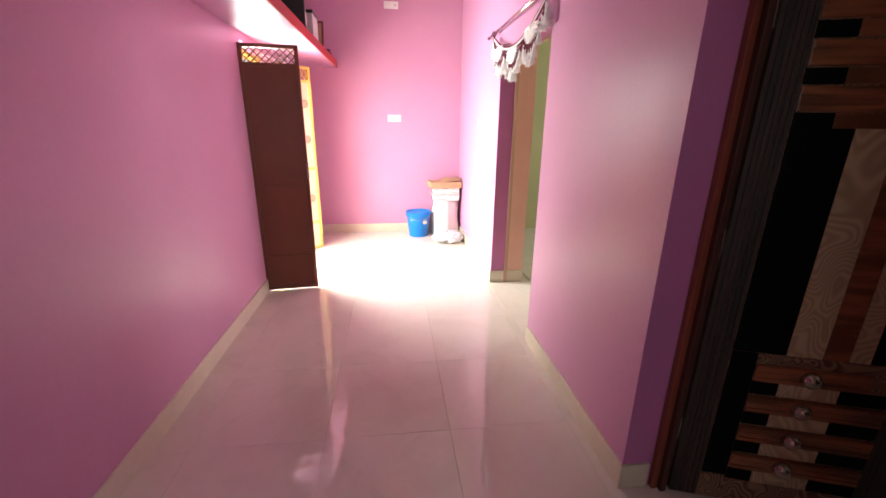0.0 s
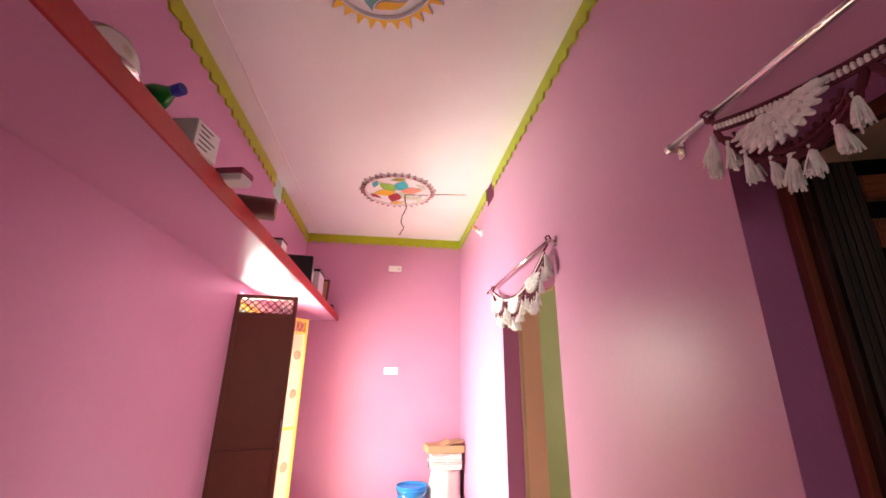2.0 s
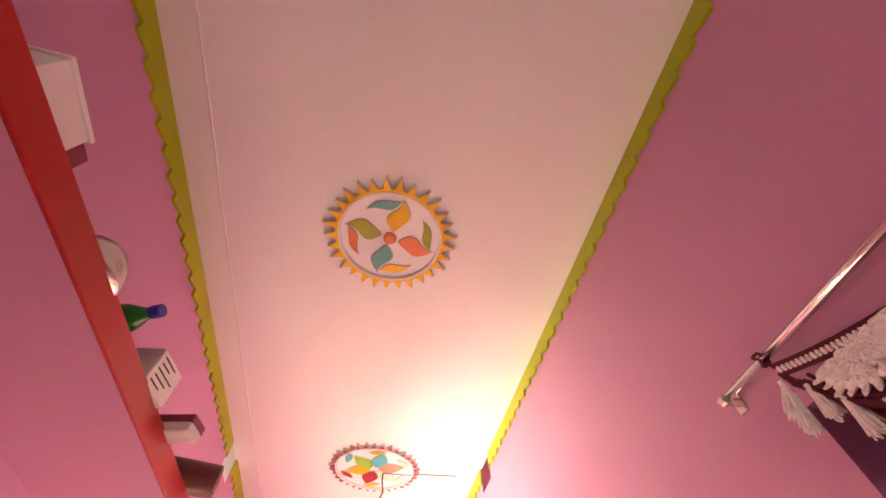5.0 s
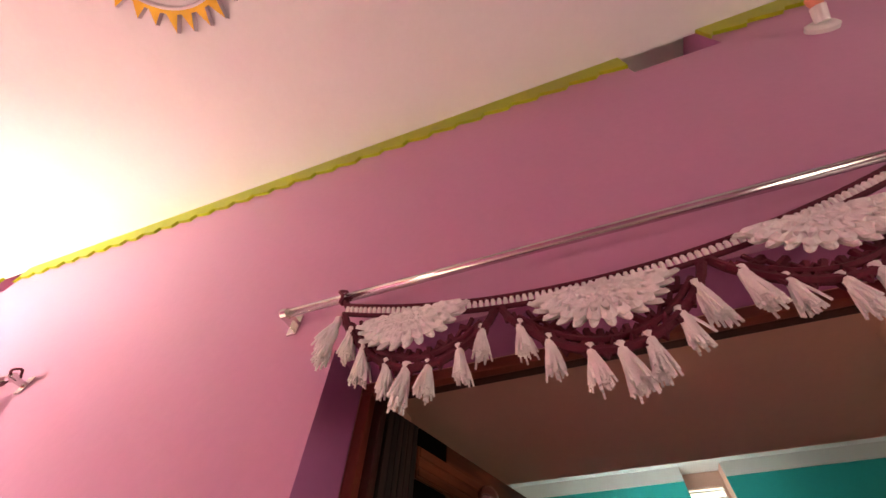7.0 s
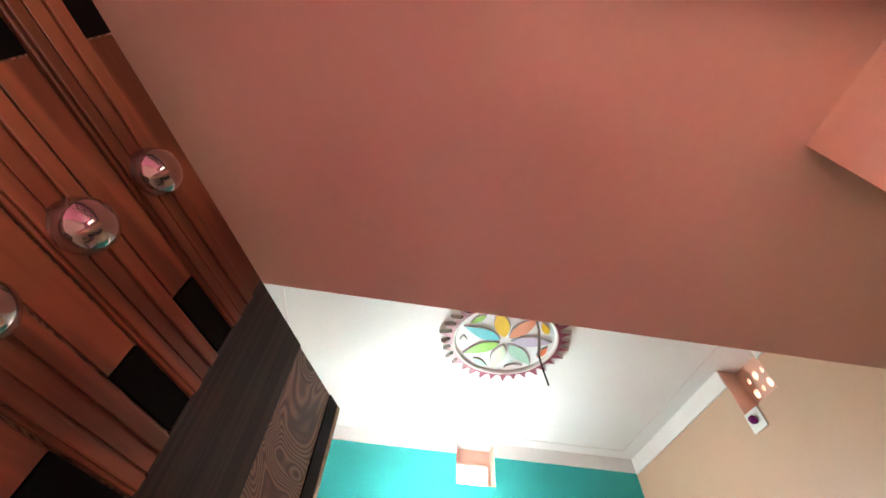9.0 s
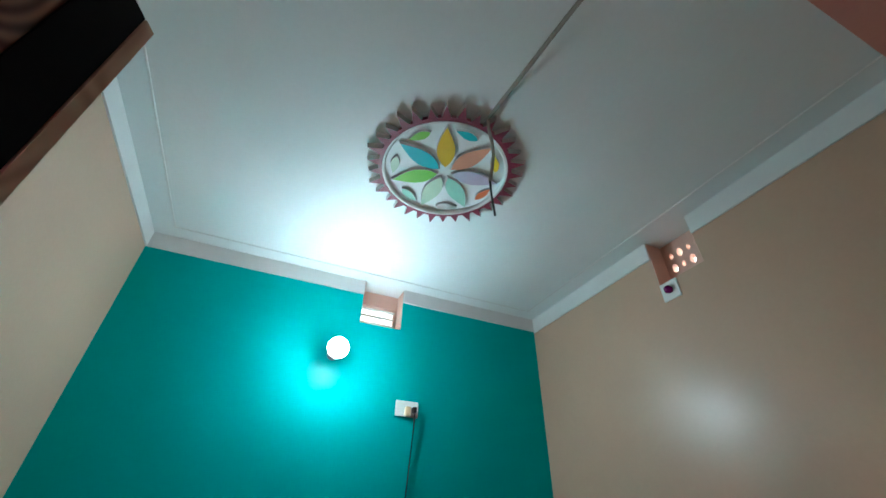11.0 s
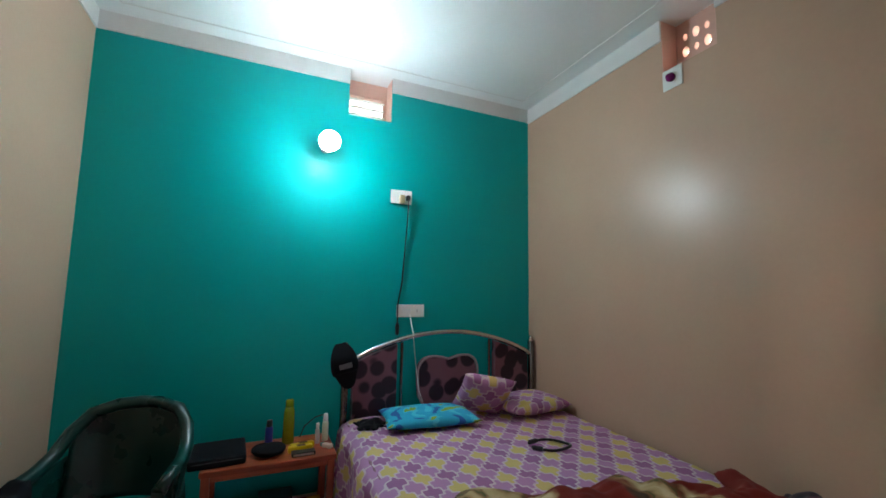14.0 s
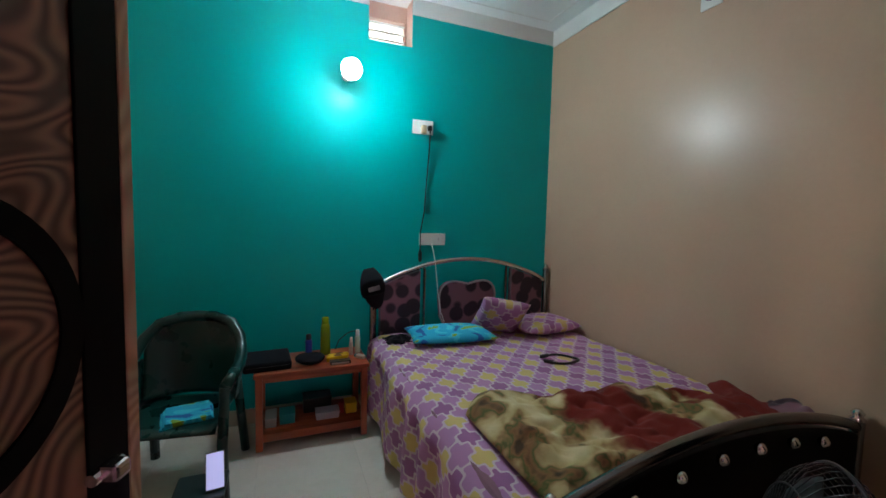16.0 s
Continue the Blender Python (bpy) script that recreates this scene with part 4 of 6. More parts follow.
# patterned wooden door leaf, open into the room
def wooden_door():
    ang = math.atan2(-0.345, 0.985)
    ob = thing("wooden_door", "dark brown patterned laminate door leaf standing open", "door", Matrix.Translation((0.196, -0.045, 0.012)) @ Matrix.Rotation(ang, 4, "Z"))
    w, top, th = 1.03, 1.955, 0.030
    y = -0.003
    part("core", box((0, 0, 0), (w, th, top), 0.002), LAM_SWIRL, ob, "swirled brown laminate core")
    part("edge_strip", box((w - 0.011, -0.004, 0), (w + 0.003, th, top), 0.001), LAM_CREAM, ob, "worn cream edge strip")
    part("hinge_edge", box((-0.004, -0.004, 0), (0.012, th, top), 0.001), LAM_DARK, ob)
    for k in range(5):
        part("rib", box((0.013 + 0.0165 * k, -0.0048, 0), (0.0275 + 0.0165 * k, 0, top), 0.002), LAM_DARK, ob, "dark ribbed hinge stile")
    part("lock_stile", box((w - 0.060, y, 0), (w - 0.012, 0, top), 0.001), LAM_BLACK, ob, "black lock stile")
    part("centre_stripe", box((0.605, y, 0.0), (0.79, 0, top), 0.001), LAM_DARK, ob)
    # tall panels between the two slatted groups
    for nm, a, b, m in (("black_panel", 0.097, 0.262, LAM_BLACK), ("cream_panel", 0.264, 0.372, LAM_CREAM), ("brown_panel", 0.374, 0.448, LAM_BROWN), ("cream_panel", 0.450, 0.510, LAM_CREAM), ("black_panel", 0.512, 0.603, LAM_BLACK)):
        part(nm, box((a, y, 0.668), (b, 0, 1.452), 0.001), m, ob)
    part("brown_panel", box((0.097, y, 0.0), (0.603, 0, 0.118), 0.001), LAM_SWIRL, ob)
    for base, pitch, count, upper in ((0.162, 0.131, 4, False), (1.474, 0.122, 4, True)):
        for i in range(count):
            z = base + pitch * i
            h = 0.070
            if not upper:
                part("cream_inlay", box((0.268, -0.004, z - 0.054), (0.454, 0, z - 0.003), 0.001), LAM_CREAM, ob, "figured wood inlay")
            else:
                part("brown_inlay", box((0.202, -0.004, z - 0.047), (0.490, 0, z - 0.003), 0.001), LAM_BROWN, ob, "red-brown inlay")
            cut = (0.182, 0.266, 0.456) if not upper else (0.097, 0.200, 0.492)
            for a, b in ((cut[0], cut[1]), (cut[2], 0.603)):
                part("black_inlay", box((a, -0.005, z - 0.053 if not upper else z - 0.047), (b, 0, z - 0.003), 0.001), LAM_BLACK, ob)
            slat = part("slat", box((cut[0], -0.007, z), (0.530 if not upper and i == 3 else 0.603, 0, z + h), 0.002), LAM_BROWN, ob, "raised red-brown slat")
            for r0, r1, d in ((0.004, 0.020, 0.012), (0.024, 0.042, 0.0095), (0.046, 0.066, 0.012)):
                part("ridge", box((cut[0] + 0.002, -d, z + r0), (0.528 if not upper and i == 3 else 0.601, -0.007, z + r1), 0.003), LAM_BROWN, slat)
            part("boss", lathe([(0.031, 0), (0.031, 0.010), (0.026, 0.024), (0.013, 0.033), (0.001, 0.035)], 28, m=Matrix.Translation((0.350, -0.010, z + 0.035)) @ Matrix.Rotation(radians(90), 4, "X")), GLASS_DOME, ob, "round glass boss", True)
    part("black_inlay", box((0.097, -0.005, top - 0.043), (0.200, 0, top - 0.001), 0.001), LAM_BLACK, ob)
    part("brown_inlay", box((0.202, -0.004, top - 0.043), (0.603, 0, top - 0.001), 0.001), LAM_BROWN, ob)
    part("black_inlay", box((0.097, y, 0.120), (0.180, 0, 0.666), 0.001), LAM_BLACK, ob)
    for zc in (1.437, 0.62):
        bm = bmesh.new()
        ring = [(math.cos(2 * math.pi * k / 48), math.sin(2 * math.pi * k / 48)) for k in range(48)]
        r0, r1 = 0.093, 0.1145
        vs = [[bm.verts.new((0.857 + r * c, yy, zc + r * s)) for c, s in ring] for r, yy in ((r0, 0), (r0, y), (r1, y), (r1, 0))]
        for a, b in zip(vs, vs[1:]):
            for k in range(48):
                bm.faces.new((a[k], a[(k + 1) % 48], b[(k + 1) % 48], b[k]))
        part("black_ring", bm, LAM_BLACK, ob, "black inlaid ring")
    bolt = part("bolt", tube([(w - 0.065, -0.008, 1.292), (w - 0.030, -0.008, 1.292)], 0.006, 10), STEEL, ob, "chrome tower bolt")
    part("knob", box((w - 0.056, -0.024, 1.284), (w - 0.036, -0.005, 1.300), 0.004), STEEL, bolt)
    for z in (0.25, 1.0, 1.7):
        part("hinge", box((-0.012, 0.006, z), (0.012, 0.026, z + 0.1), 0.002), STEEL, ob)
    return ob


wooden_door()

# ceiling rose and its wire
bp = [(c, (0.08, 0.92, 0.155, 0.0), 2 * math.pi * k / 7, (0, 0)) for k, c in enumerate(["pale", "mint", "lilac", "salmon", "yellow", "cyan", "lime"])]
bp += [(c, (-0.20, 0.20, 0.075, 0.0), 2 * math.pi * (k + 0.5) / 7 + math.pi / 2, (0.80 * math.cos(2 * math.pi * (k + 0.5) / 7), 0.80 * math.sin(2 * math.pi * (k + 0.5) / 7))) for k, c in enumerate(["grey", "orange", "yellow", "cyan", "lime", "pale", "mint"])]
rose = medallion("maroon spiked plaster ceiling rose with bright painted petals", (2.385, -1.235), 0.465, 32, COLS["maroon"], bp, -0.07, COLS["grey"])
OLD_WIRE = mat("dusty_grey_cable", (0.36, 0.33, 0.29), 0.6, 0.12)
ob = thing("fan_wire", "loose dusty grey fan wire hanging under the ceiling rose", "cable", Matrix.Translation((1.96, -1.29, H - 0.036)))
part("wire", tube([(0, 0, 0.03), (0.004, -0.004, -0.05), (0.012, -0.022, -0.13), (0.012, -0.026, -0.22), (0.006, -0.008, -0.33), (0.0, 0.012, -0.43)], 0.0085, 8), OLD_WIRE, ob, "", True)
part("bare_end", tube([(0.0, 0.012, -0.42), (0.02, -0.004, -0.49), (0.05, -0.035, -0.58)], 0.005, 6), BLACK_PL, ob, "black bare end")
part("conduit", tube([(0, 0, 0.03), (-0.3, -0.03, 0.032), (-0.62, -0.06, 0.034), (-1.1, -0.12, 0.034)], 0.011, 8), OLD_WIRE, ob)

# glowing bulb on the teal wall
ob = thing("wall_bulb", "glowing white bulb in a wall holder", "lamp", TEALW(-0.986, 2.638))
part("base", lathe([(0.04, 0), (0.04, 0.012), (0.03, 0.02)], 24, m=Matrix.Rotation(radians(90), 4, "X")), PLASTIC_W, ob)
part("arm", tube([(0, -0.01, 0), (0, -0.07, 0.002), (0, -0.125, -0.003)], 0.012, 12), PLASTIC_W, ob, "", True)
tl = Matrix.Translation((0, -0.11, 0)) @ Matrix.Rotation(radians(100), 4, "X")
part("holder", lathe([(0.022, -0.02), (0.024, 0.0), (0.026, 0.01), (0.026, 0.045), (0.02, 0.048)], 20, m=tl), PLASTIC_W, ob)
part("housing", lathe([(0.018, 0.046), (0.030, 0.05), (0.058, 0.085), (0.072, 0.1095)], 28, m=tl), PLASTIC_W, ob, "white bulb housing", True)
part("globe", lathe([(0.0725, 0.110), (0.073, 0.122), (0.068, 0.145), (0.054, 0.168), (0.032, 0.183), (0.012, 0.189), (0.001, 0.190)], 32, m=tl), glow("lit_bulb_glass", (0.81, 0.94, 1.04), 120.0), ob, "glowing globe", True)

# sockets and cables on the teal wall
ob = plate("switchboard", "white socket plate with a plug in it on the teal wall", TEALW(-1.605, 2.32), 0.18, 0.115, 1, 1)
part("plug", box((-0.02, -0.055, -0.06), (0.02, -0.012, 0.01), 0.008), mat("ivory_adapter", (0.62, 0.46, 0.28), 0.4), ob, "ivory adapter plug")
part("black_plug", box((0.04, -0.05, -0.03), (0.068, -0.012, 0.012), 0.006), BLACK_PL, ob)
plate("switchboard", "white switchboard behind the bed", TEALW(-1.71, 1.39), 0.235, 0.10, 3, 1)
ob = thing("power_cable", "black power cable hanging down the teal wall", "cable", Matrix.Identity(4))
part("cable", tube([(TX - 0.04, -1.66, 2.29), (TX - 0.022, -1.662, 2.15), (TX - 0.012, -1.648, 1.9), (TX - 0.012, -1.63, 1.62), (TX - 0.012, -1.60, 1.44), (TX - 0.014, -1.60, 1.30)], 0.0055, 6), BLACK_PL, ob, "", True)
part("connector", lathe([(0.008, 0), (0.014, 0.01), (0.016, 0.07), (0.007, 0.10)], 12, m=Matrix.Translation((TX - 0.016, -1.60, 1.20))), BLACK_PL, ob)
ob = thing("charger_cable", "white charging cable hanging behind the pillow", "cable", Matrix.Identity(4))
part("cable", tube([(TX - 0.02, -1.70, 1.36), (TX - 0.10, -1.705, 1.22), (TX - 0.13, -1.72, 1.0), (TX - 0.16, -1.74, 0.80), (TX - 0.2, -1.76, 0.72)], 0.0032, 6), PLASTIC_W, ob, "", True)
ob = plate("switchboard", "small white box with a purple lamp under the ventilator", Matrix.Translation((2.36, RY, 2.90)) @ Matrix.Rotation(math.pi, 4, "Z"), 0.13, 0.13, 0)
part("purple_lamp", lathe([(0.025, 0), (0.028, 0.02), (0.015, 0.04), (0.001, 0.042)], 16, m=Matrix.Translation((0.0, -0.012, 0)) @ Matrix.Rotation(radians(90), 4, "X")), mat("purple_glass", (0.20, 0.01, 0.14), 0.2), ob, "small purple lamp", True)


# bed
def cloth_pattern(name):
    """Ogee lattice in two purples and yellow with cream lines."""
    m = bpy.data.materials.new(name)
    m.use_nodes = True
    n, l = m.node_tree.nodes, m.node_tree.links
    b = n["Principled BSDF"]
    tc, sp = n.new("ShaderNodeTexCoord"), n.new("ShaderNodeSeparateXYZ")
    nz = n.new("ShaderNodeTexNoise")
    nz.inputs["Scale"].default_value = 5.0
    wob = n.new("ShaderNodeVectorMath")
    wob.operation = "MULTIPLY_ADD"
    wob.inputs[1].default_value = (0.03, 0.03, 0.03)
    l.new(tc.outputs["UV"], nz.inputs["Vector"])
    l.new(nz.outputs["Color"], wob.inputs[0])
    l.new(tc.outputs["UV"], wob.inputs[2])
    l.new(wob.outputs[0], sp.inputs[0])

    def op(kind, a, c=None):
        k = n.new("ShaderNodeMath")
        k.operation = kind
        for i, v in enumerate((a, c)):
            if v is None:
                continue
            if isinstance(v, (int, float)):
                k.inputs[i].default_value = v
            else:
                l.new(v, k.inputs[i])
        return k.outputs[0]

    p = 0.13
    x, yv = op("DIVIDE", sp.outputs["X"], p), op("DIVIDE", sp.outputs["Y"], p)
    u = op("ADD", op("ADD", x, yv), op("MULTIPLY", op("SINE", op("MULTIPLY", op("SUBTRACT", x, yv), 4 * math.pi)), 0.075))
    v = op("ADD", op("SUBTRACT", x, yv), op("MULTIPLY", op("SINE", op("MULTIPLY", op("ADD", x, yv), 4 * math.pi)), 0.075))
    fu, fv = op("FLOOR", u), op("FLOOR", v)
    du, dv = op("ABSOLUTE", op("SUBTRACT", op("FRACT", u), 0.5)), op("ABSOLUTE", op("SUBTRACT", op("FRACT", v), 0.5))
    edge = op("GREATER_THAN", op("MAXIMUM", du, dv), 0.432)
    mu, mv = op("FLOORED_MODULO", fu, 2.0), op("FLOORED_MODULO", fv, 2.0)
    yellow = op("MULTIPLY", op("LESS_THAN", mu, 0.5), op("LESS_THAN", mv, 0.5))
    dark = op("MULTIPLY", op("GREATER_THAN", mu, 0.5), op("GREATER_THAN", mv, 0.5))

    def mix(f, a, c):
        k = n.new("ShaderNodeMix")
        k.data_type = "RGBA"
        l.new(f, k.inputs["Factor"])
        for key, val in (("A", a), ("B", c)):
            if isinstance(val, tuple):
                k.inputs[key].default_value = (*val, 1)
            else:
                l.new(val, k.inputs[key])
        return k.outputs["Result"]

    c = mix(dark, (0.45, 0.22, 0.41), (0.33, 0.125, 0.285))
    c = mix(yellow, c, (0.62, 0.47, 0.16))
    c = mix(edge, c, (0.62, 0.48, 0.53))
    l.new(c, b.inputs["Base Color"])
    b.inputs["Roughness"].default_value = 0.9
    fine = n.new("ShaderNodeTexNoise")
    fine.inputs["Scale"].default_value = 180
    bp = n.new("ShaderNodeBump")
    bp.inputs["Strength"].default_value, bp.inputs["Distance"].default_value = 0.2, 0.004
    l.new(tc.outputs["Object"], fine.inputs["Vector"])
    l.new(fine.outputs["Fac"], bp.inputs["Height"])
    l.new(bp.outputs[0], b.inputs["Normal"])
    return m


def uv_grid(name, nu, nv, fn, uv, material, parent, label="", thick=0.0):
    bm = bmesh.new()
    lay = bm.loops.layers.uv.new("uv")
    rows = [[bm.verts.new(fn(i / nu, j / nv)) for i in range(nu + 1)] for j in range(nv + 1)]
    for j in range(nv):
        for i in range(nu):
            f = bm.faces.new((rows[j][i], rows[j][i + 1], rows[j + 1][i + 1], rows[j + 1][i]))
            for lp, (a, b) in zip(f.loops, ((i, j), (i + 1, j), (i + 1, j + 1), (i, j + 1))):
                lp[lay].uv = uv(a / nu, b / nv)
    if thick:
        thicken(bm, thick)
    return part(name, bm, material, parent, label, True)


SHEET = cloth_pattern("purple_and_yellow_print")
FLORAL = mat("plum_floral_rexine", (0.15, 0.075, 0.10), 0.45, 0.1, 8, 60, 0.1)
nt = FLORAL.node_tree
vor, mr2, mx = nt.nodes.new("ShaderNodeTexVoronoi"), nt.nodes.new("ShaderNodeMapRange"), nt.nodes.new("ShaderNodeMix")
vor.inputs["Scale"].default_value, vor.inputs["Randomness"].default_value = 7.5, 1.0
mr2.inputs["From Min"].default_value, mr2.inputs["From Max"].default_value = 0.56, 0.46
mx.data_type = "RGBA"
mx.inputs["A"].default_value, mx.inputs["B"].default_value = (0.23, 0.10, 0.135, 1), (0.024, 0.008, 0.020, 1)
tcn = [x for x in nt.nodes if x.bl_idname == "ShaderNodeTexCoord"][0]
nt.links.new(tcn.outputs["Object"], vor.inputs["Vector"])
nt.links.new(vor.outputs["Distance"], mr2.inputs["Value"])
nt.links.new(mr2.outputs[0], mx.inputs["Factor"])
nt.links.new(mx.outputs["Result"], nt.nodes["Principled BSDF"].inputs["Base Color"])

BY0, BY1, HX, FX, MZ = -1.19, -2.83, 3.79, 1.55, 0.63
bed = thing("bed", "steel tube double bed with plum padded headboard", "bed", Matrix.Identity(4))
for y in (BY0, BY1):
    part("head_post", tube([(HX, y, 0), (HX, y, 0.6), (HX, y, 1.12)], 0.027, 14), DARK_STEEL, bed, "", True)
    part("finial", lathe([(0.027, 0), (0.030, 0.008), (0.018, 0.018), (0.022, 0.03), (0.012, 0.045), (0.001, 0.05)], 16, m=Matrix.Translation((HX, y, 1.12))), STEEL, bed, "chrome finial", True)
    part("foot_post", tube([(FX, y - 0.04 if y == BY0 else y, 0), (FX, y - 0.04 if y == BY0 else y, 0.73)], 0.026, 14), DARK_STEEL, bed, "", True)
    part("foot_finial", lathe([(0.026, 0), (0.030, 0.008), (0.018, 0.018), (0.024, 0.034), (0.012, 0.05), (0.001, 0.055)], 16, m=Matrix.Translation((FX, y - 0.04 if y == BY0 else y, 0.73))), STEEL, bed, "chrome finial", True)
HM, HW = (BY0 + BY1) / 2, abs(BY1 - BY0) / 2
arch = lambda q, lo, hi: lo + (hi - lo) * math.cos(q * math.pi / 2) ** 0.8 if abs(q) < 1 else lo
part("head_arch", tube([(HX, HM + HW * q, arch(q, 1.00, 1.225)) for q in [-1 + i / 20 for i in range(41)]], 0.021, 12), STEEL, bed, "chrome arched top tube", True)


def panel(y0, y1, z0, top, name="head_panel"):
    pts = [(y0 + (y1 - y0) * i / 12, top((y0 + (y1 - y0) * i / 12 - HM) / HW)) for i in range(13)]
    out = [(y0, z0), *pts, (y1, z0)]
    t = Matrix(((0, 0, -1, HX + 0.02), (1, 0, 0, 0), (0, 1, 0, 0), (0, 0, 0, 1)))
    return part(name, slab(out, 0.05, m=t, bevel=0.03), FLORAL, bed, "plum floral padded panel")


under = lambda q: arch(q, 0.975, 1.20)
panel(BY0 - 0.05, -1.58, 0.40, under)
panel(-2.44, BY1 + 0.05, 0.40, under)
heart = []
for i in range(40):
    a = 2 * math.pi * i / 40
    heart.append((HM + 0.265 * math.copysign(abs(math.sin(a)) ** 0.8, math.sin(a)), 0.78 + 0.33 * (0.62 * math.cos(a) + (0.30 * abs(math.sin(a)) ** 0.9 if math.cos(a) > -0.2 else 0) + 0.08)))
part("heart_panel", slab(heart, 0.05, m=Matrix(((0, 0, -1, HX + 0.02), (1, 0, 0, 0), (0, 1, 0, 0), (0, 0, 0, 1))), bevel=0.04), FLORAL, bed, "plum floral heart-shaped pad")
part("heart_piping", tube([(HX - 0.03, y, z) for y, z in heart], 0.009, 6, closed=True), mat("mauve_piping", (0.42, 0.30, 0.33), 0.4), bed, "pale mauve piping")
for y in (-1.62, -2.40):
    part("head_bar", tube([(HX, y, 0.4), (HX, y, under((y - HM) / HW))], 0.012, 10), DARK_STEEL, bed)
part("head_rail", tube([(HX, BY0, 0.42), (HX, BY1, 0.42)], 0.02, 10), DARK_STEEL, bed)
for y in (BY0, BY1):
    part("side_rail", box((FX, y - 0.018, 0.26), (HX, y + 0.018, 0.36), 0.006), DARK_STEEL, bed)
part("foot_arch", tube([(FX, HM + HW * q, arch(q, 0.70, 0.845)) for q in [-1 + i / 20 for i in range(41)]], 0.022, 12), DARK_STEEL, bed, "arched foot tube", True)
part("foot_panel", slab([(BY0, 0.30), *[(HM + HW * q, arch(q, 0.67, 0.81)) for q in [1 - i / 10 for i in range(21)]], (BY1, 0.30)], 0.03, m=Matrix(((0, 0, 1, FX - 0.015), (1, 0, 0, 0), (0, 1, 0, 0), (0, 0, 0, 1)))), LAM_BLACK, bed, "black foot panel")
for i in range(6):
    y = BY0 - 0.32 - 0.2 * i
    part("foot_knob", lathe([(0.010, 0), (0.022, 0.010), (0.022, 0.022), (0.008, 0.034), (0.001, 0.035)], 16, m=Matrix.Translation((FX - 0.016, y, arch((y - HM) / HW, 0.62, 0.765))) @ Matrix.Rotation(radians(-90), 4, "Y")), STEEL, bed, "chrome knob", True)

mattress = thing("mattress", "thick mattress under a printed sheet", "mattress", Matrix.Identity(4))
part("body", box((FX + 0.03, BY1 + 0.01, 0.34), (HX - 0.05, BY0 + 0.0, MZ - 0.012), 0.03, seg=3), mat("mattress_ticking", (0.25, 0.12, 0.16), 0.9, 0.1), mattress)


def drape(u, v):
    """Top of the bed, then down its open side."""
    x = HX - 0.055 - (HX - FX - 0.085) * u
    span = BY0 - BY1 - 0.01
    s = v * (span + 0.50)
    n = 0.012 * noise.noise(Vector((x * 3, s * 3, 1.0))) + 0.007 * noise.noise(Vector((x * 9, s * 7, 3.0))) + 0.003 * noise.noise(Vector((x * 24, s * 15, 5.0)))
    if s < span:
        e = max(0.0, s - span + 0.05) / 0.05
        return (x, BY1 + 0.005 + s, MZ + n - 0.02 * e * e)
    d = s - span
    fold = 0.022 * math.sin(x * 17 + 2 * math.sin(x * 5)) * min(1, d / 0.15)
    return (x, BY0 + 0.012 + 0.03 * min(1, d / 0.05) + fold + 0.05 * d, MZ - 0.02 - d)


sheet = thing("bed_sheet", "purple and yellow ogee printed bed sheet hanging over the side", "bed sheet", Matrix.Identity(4))
uv_grid("cloth", 130, 130, drape, lambda u, v: (2.0 * u, 2.1 * v), SHEET, sheet)


def pillow_mesh(name, label, place, w, d, h, material, seed, cat="pillow"):
    ob = thing(name, label, cat, place)

    def half(s):
        def fn(u, v):
            a, b = 2 * u - 1, 2 * v - 1
            e = (max(0.0, 1 - abs(a) ** 2.6) * max(0.0, 1 - abs(b) ** 2.6)) ** 0.45
            pinch = 1 - 0.07 * (1 - abs(a)) * abs(b) - 0.07 * (1 - abs(b)) * abs(a)
            nn = 0.10 * noise.noise(Vector((a * 2.2 + seed, b * 2.2, s * 3.0)))
            return (w / 2 * a * pinch, d / 2 * b * pinch, s * h / 2 * e * (1 + nn))
        return fn
    bm = bmesh.new()
    lay = bm.loops.layers.uv.new("uv")
    n = 22
    for s in (1, -1):
        fn = half(s)
        rows = [[bm.verts.new(fn(i / n, j / n)) for i in range(n + 1)] for j in range(n + 1)]
        for j in range(n):
            for i in range(n):
                f = bm.faces.new((rows[j][i], rows[j][i + 1], rows[j + 1][i + 1], rows[j + 1][i]))
                for lp, (a, b) in zip(f.loops, ((i, j), (i + 1, j), (i + 1, j + 1), (i, j + 1))):
                    lp[lay].uv = (a / n * w, b / n * d)
    bmesh.ops.remove_doubles(bm, verts=bm.verts[:], dist=1e-4)
    part("case", bm, material, ob, "", True)
    return ob


BLUEP = mat("blue_floral_print", (0.02, 0.33, 0.50), 0.85, 0.3, 7, 40, 0.2)
nt = BLUEP.node_tree
nz, rp = nt.nodes.new("ShaderNodeTexNoise"), nt.nodes.new("ShaderNodeValToRGB")
nz.inputs["Scale"].default_value, nz.inputs["Detail"].default_value, nz.inputs["Distortion"].default_value = 4.0, 2, 1.5
rp.color_ramp.interpolation = "CONSTANT"
rp.color_ramp.elements[0].color, rp.color_ramp.elements[1].color = (0.01, 0.10, 0.33, 1), (0.28, 0.36, 0.03, 1)
rp.color_ramp.elements[1].position = 0.58
for pos, col in ((0.40, (0.02, 0.36, 0.55, 1)), (0.52, (0.06, 0.50, 0.62, 1))):
    rp.color_ramp.elements.new(pos).color = col
nt.links.new([x for x in nt.nodes if x.bl_idname == "ShaderNodeTexCoord"][0].outputs["Object"], nz.inputs["Vector"])
nt.links.new(nz.outputs["Fac"], rp.inputs["Fac"])
nt.links.new(rp.outputs["Color"], nt.nodes["Principled BSDF"].inputs["Base Color"])
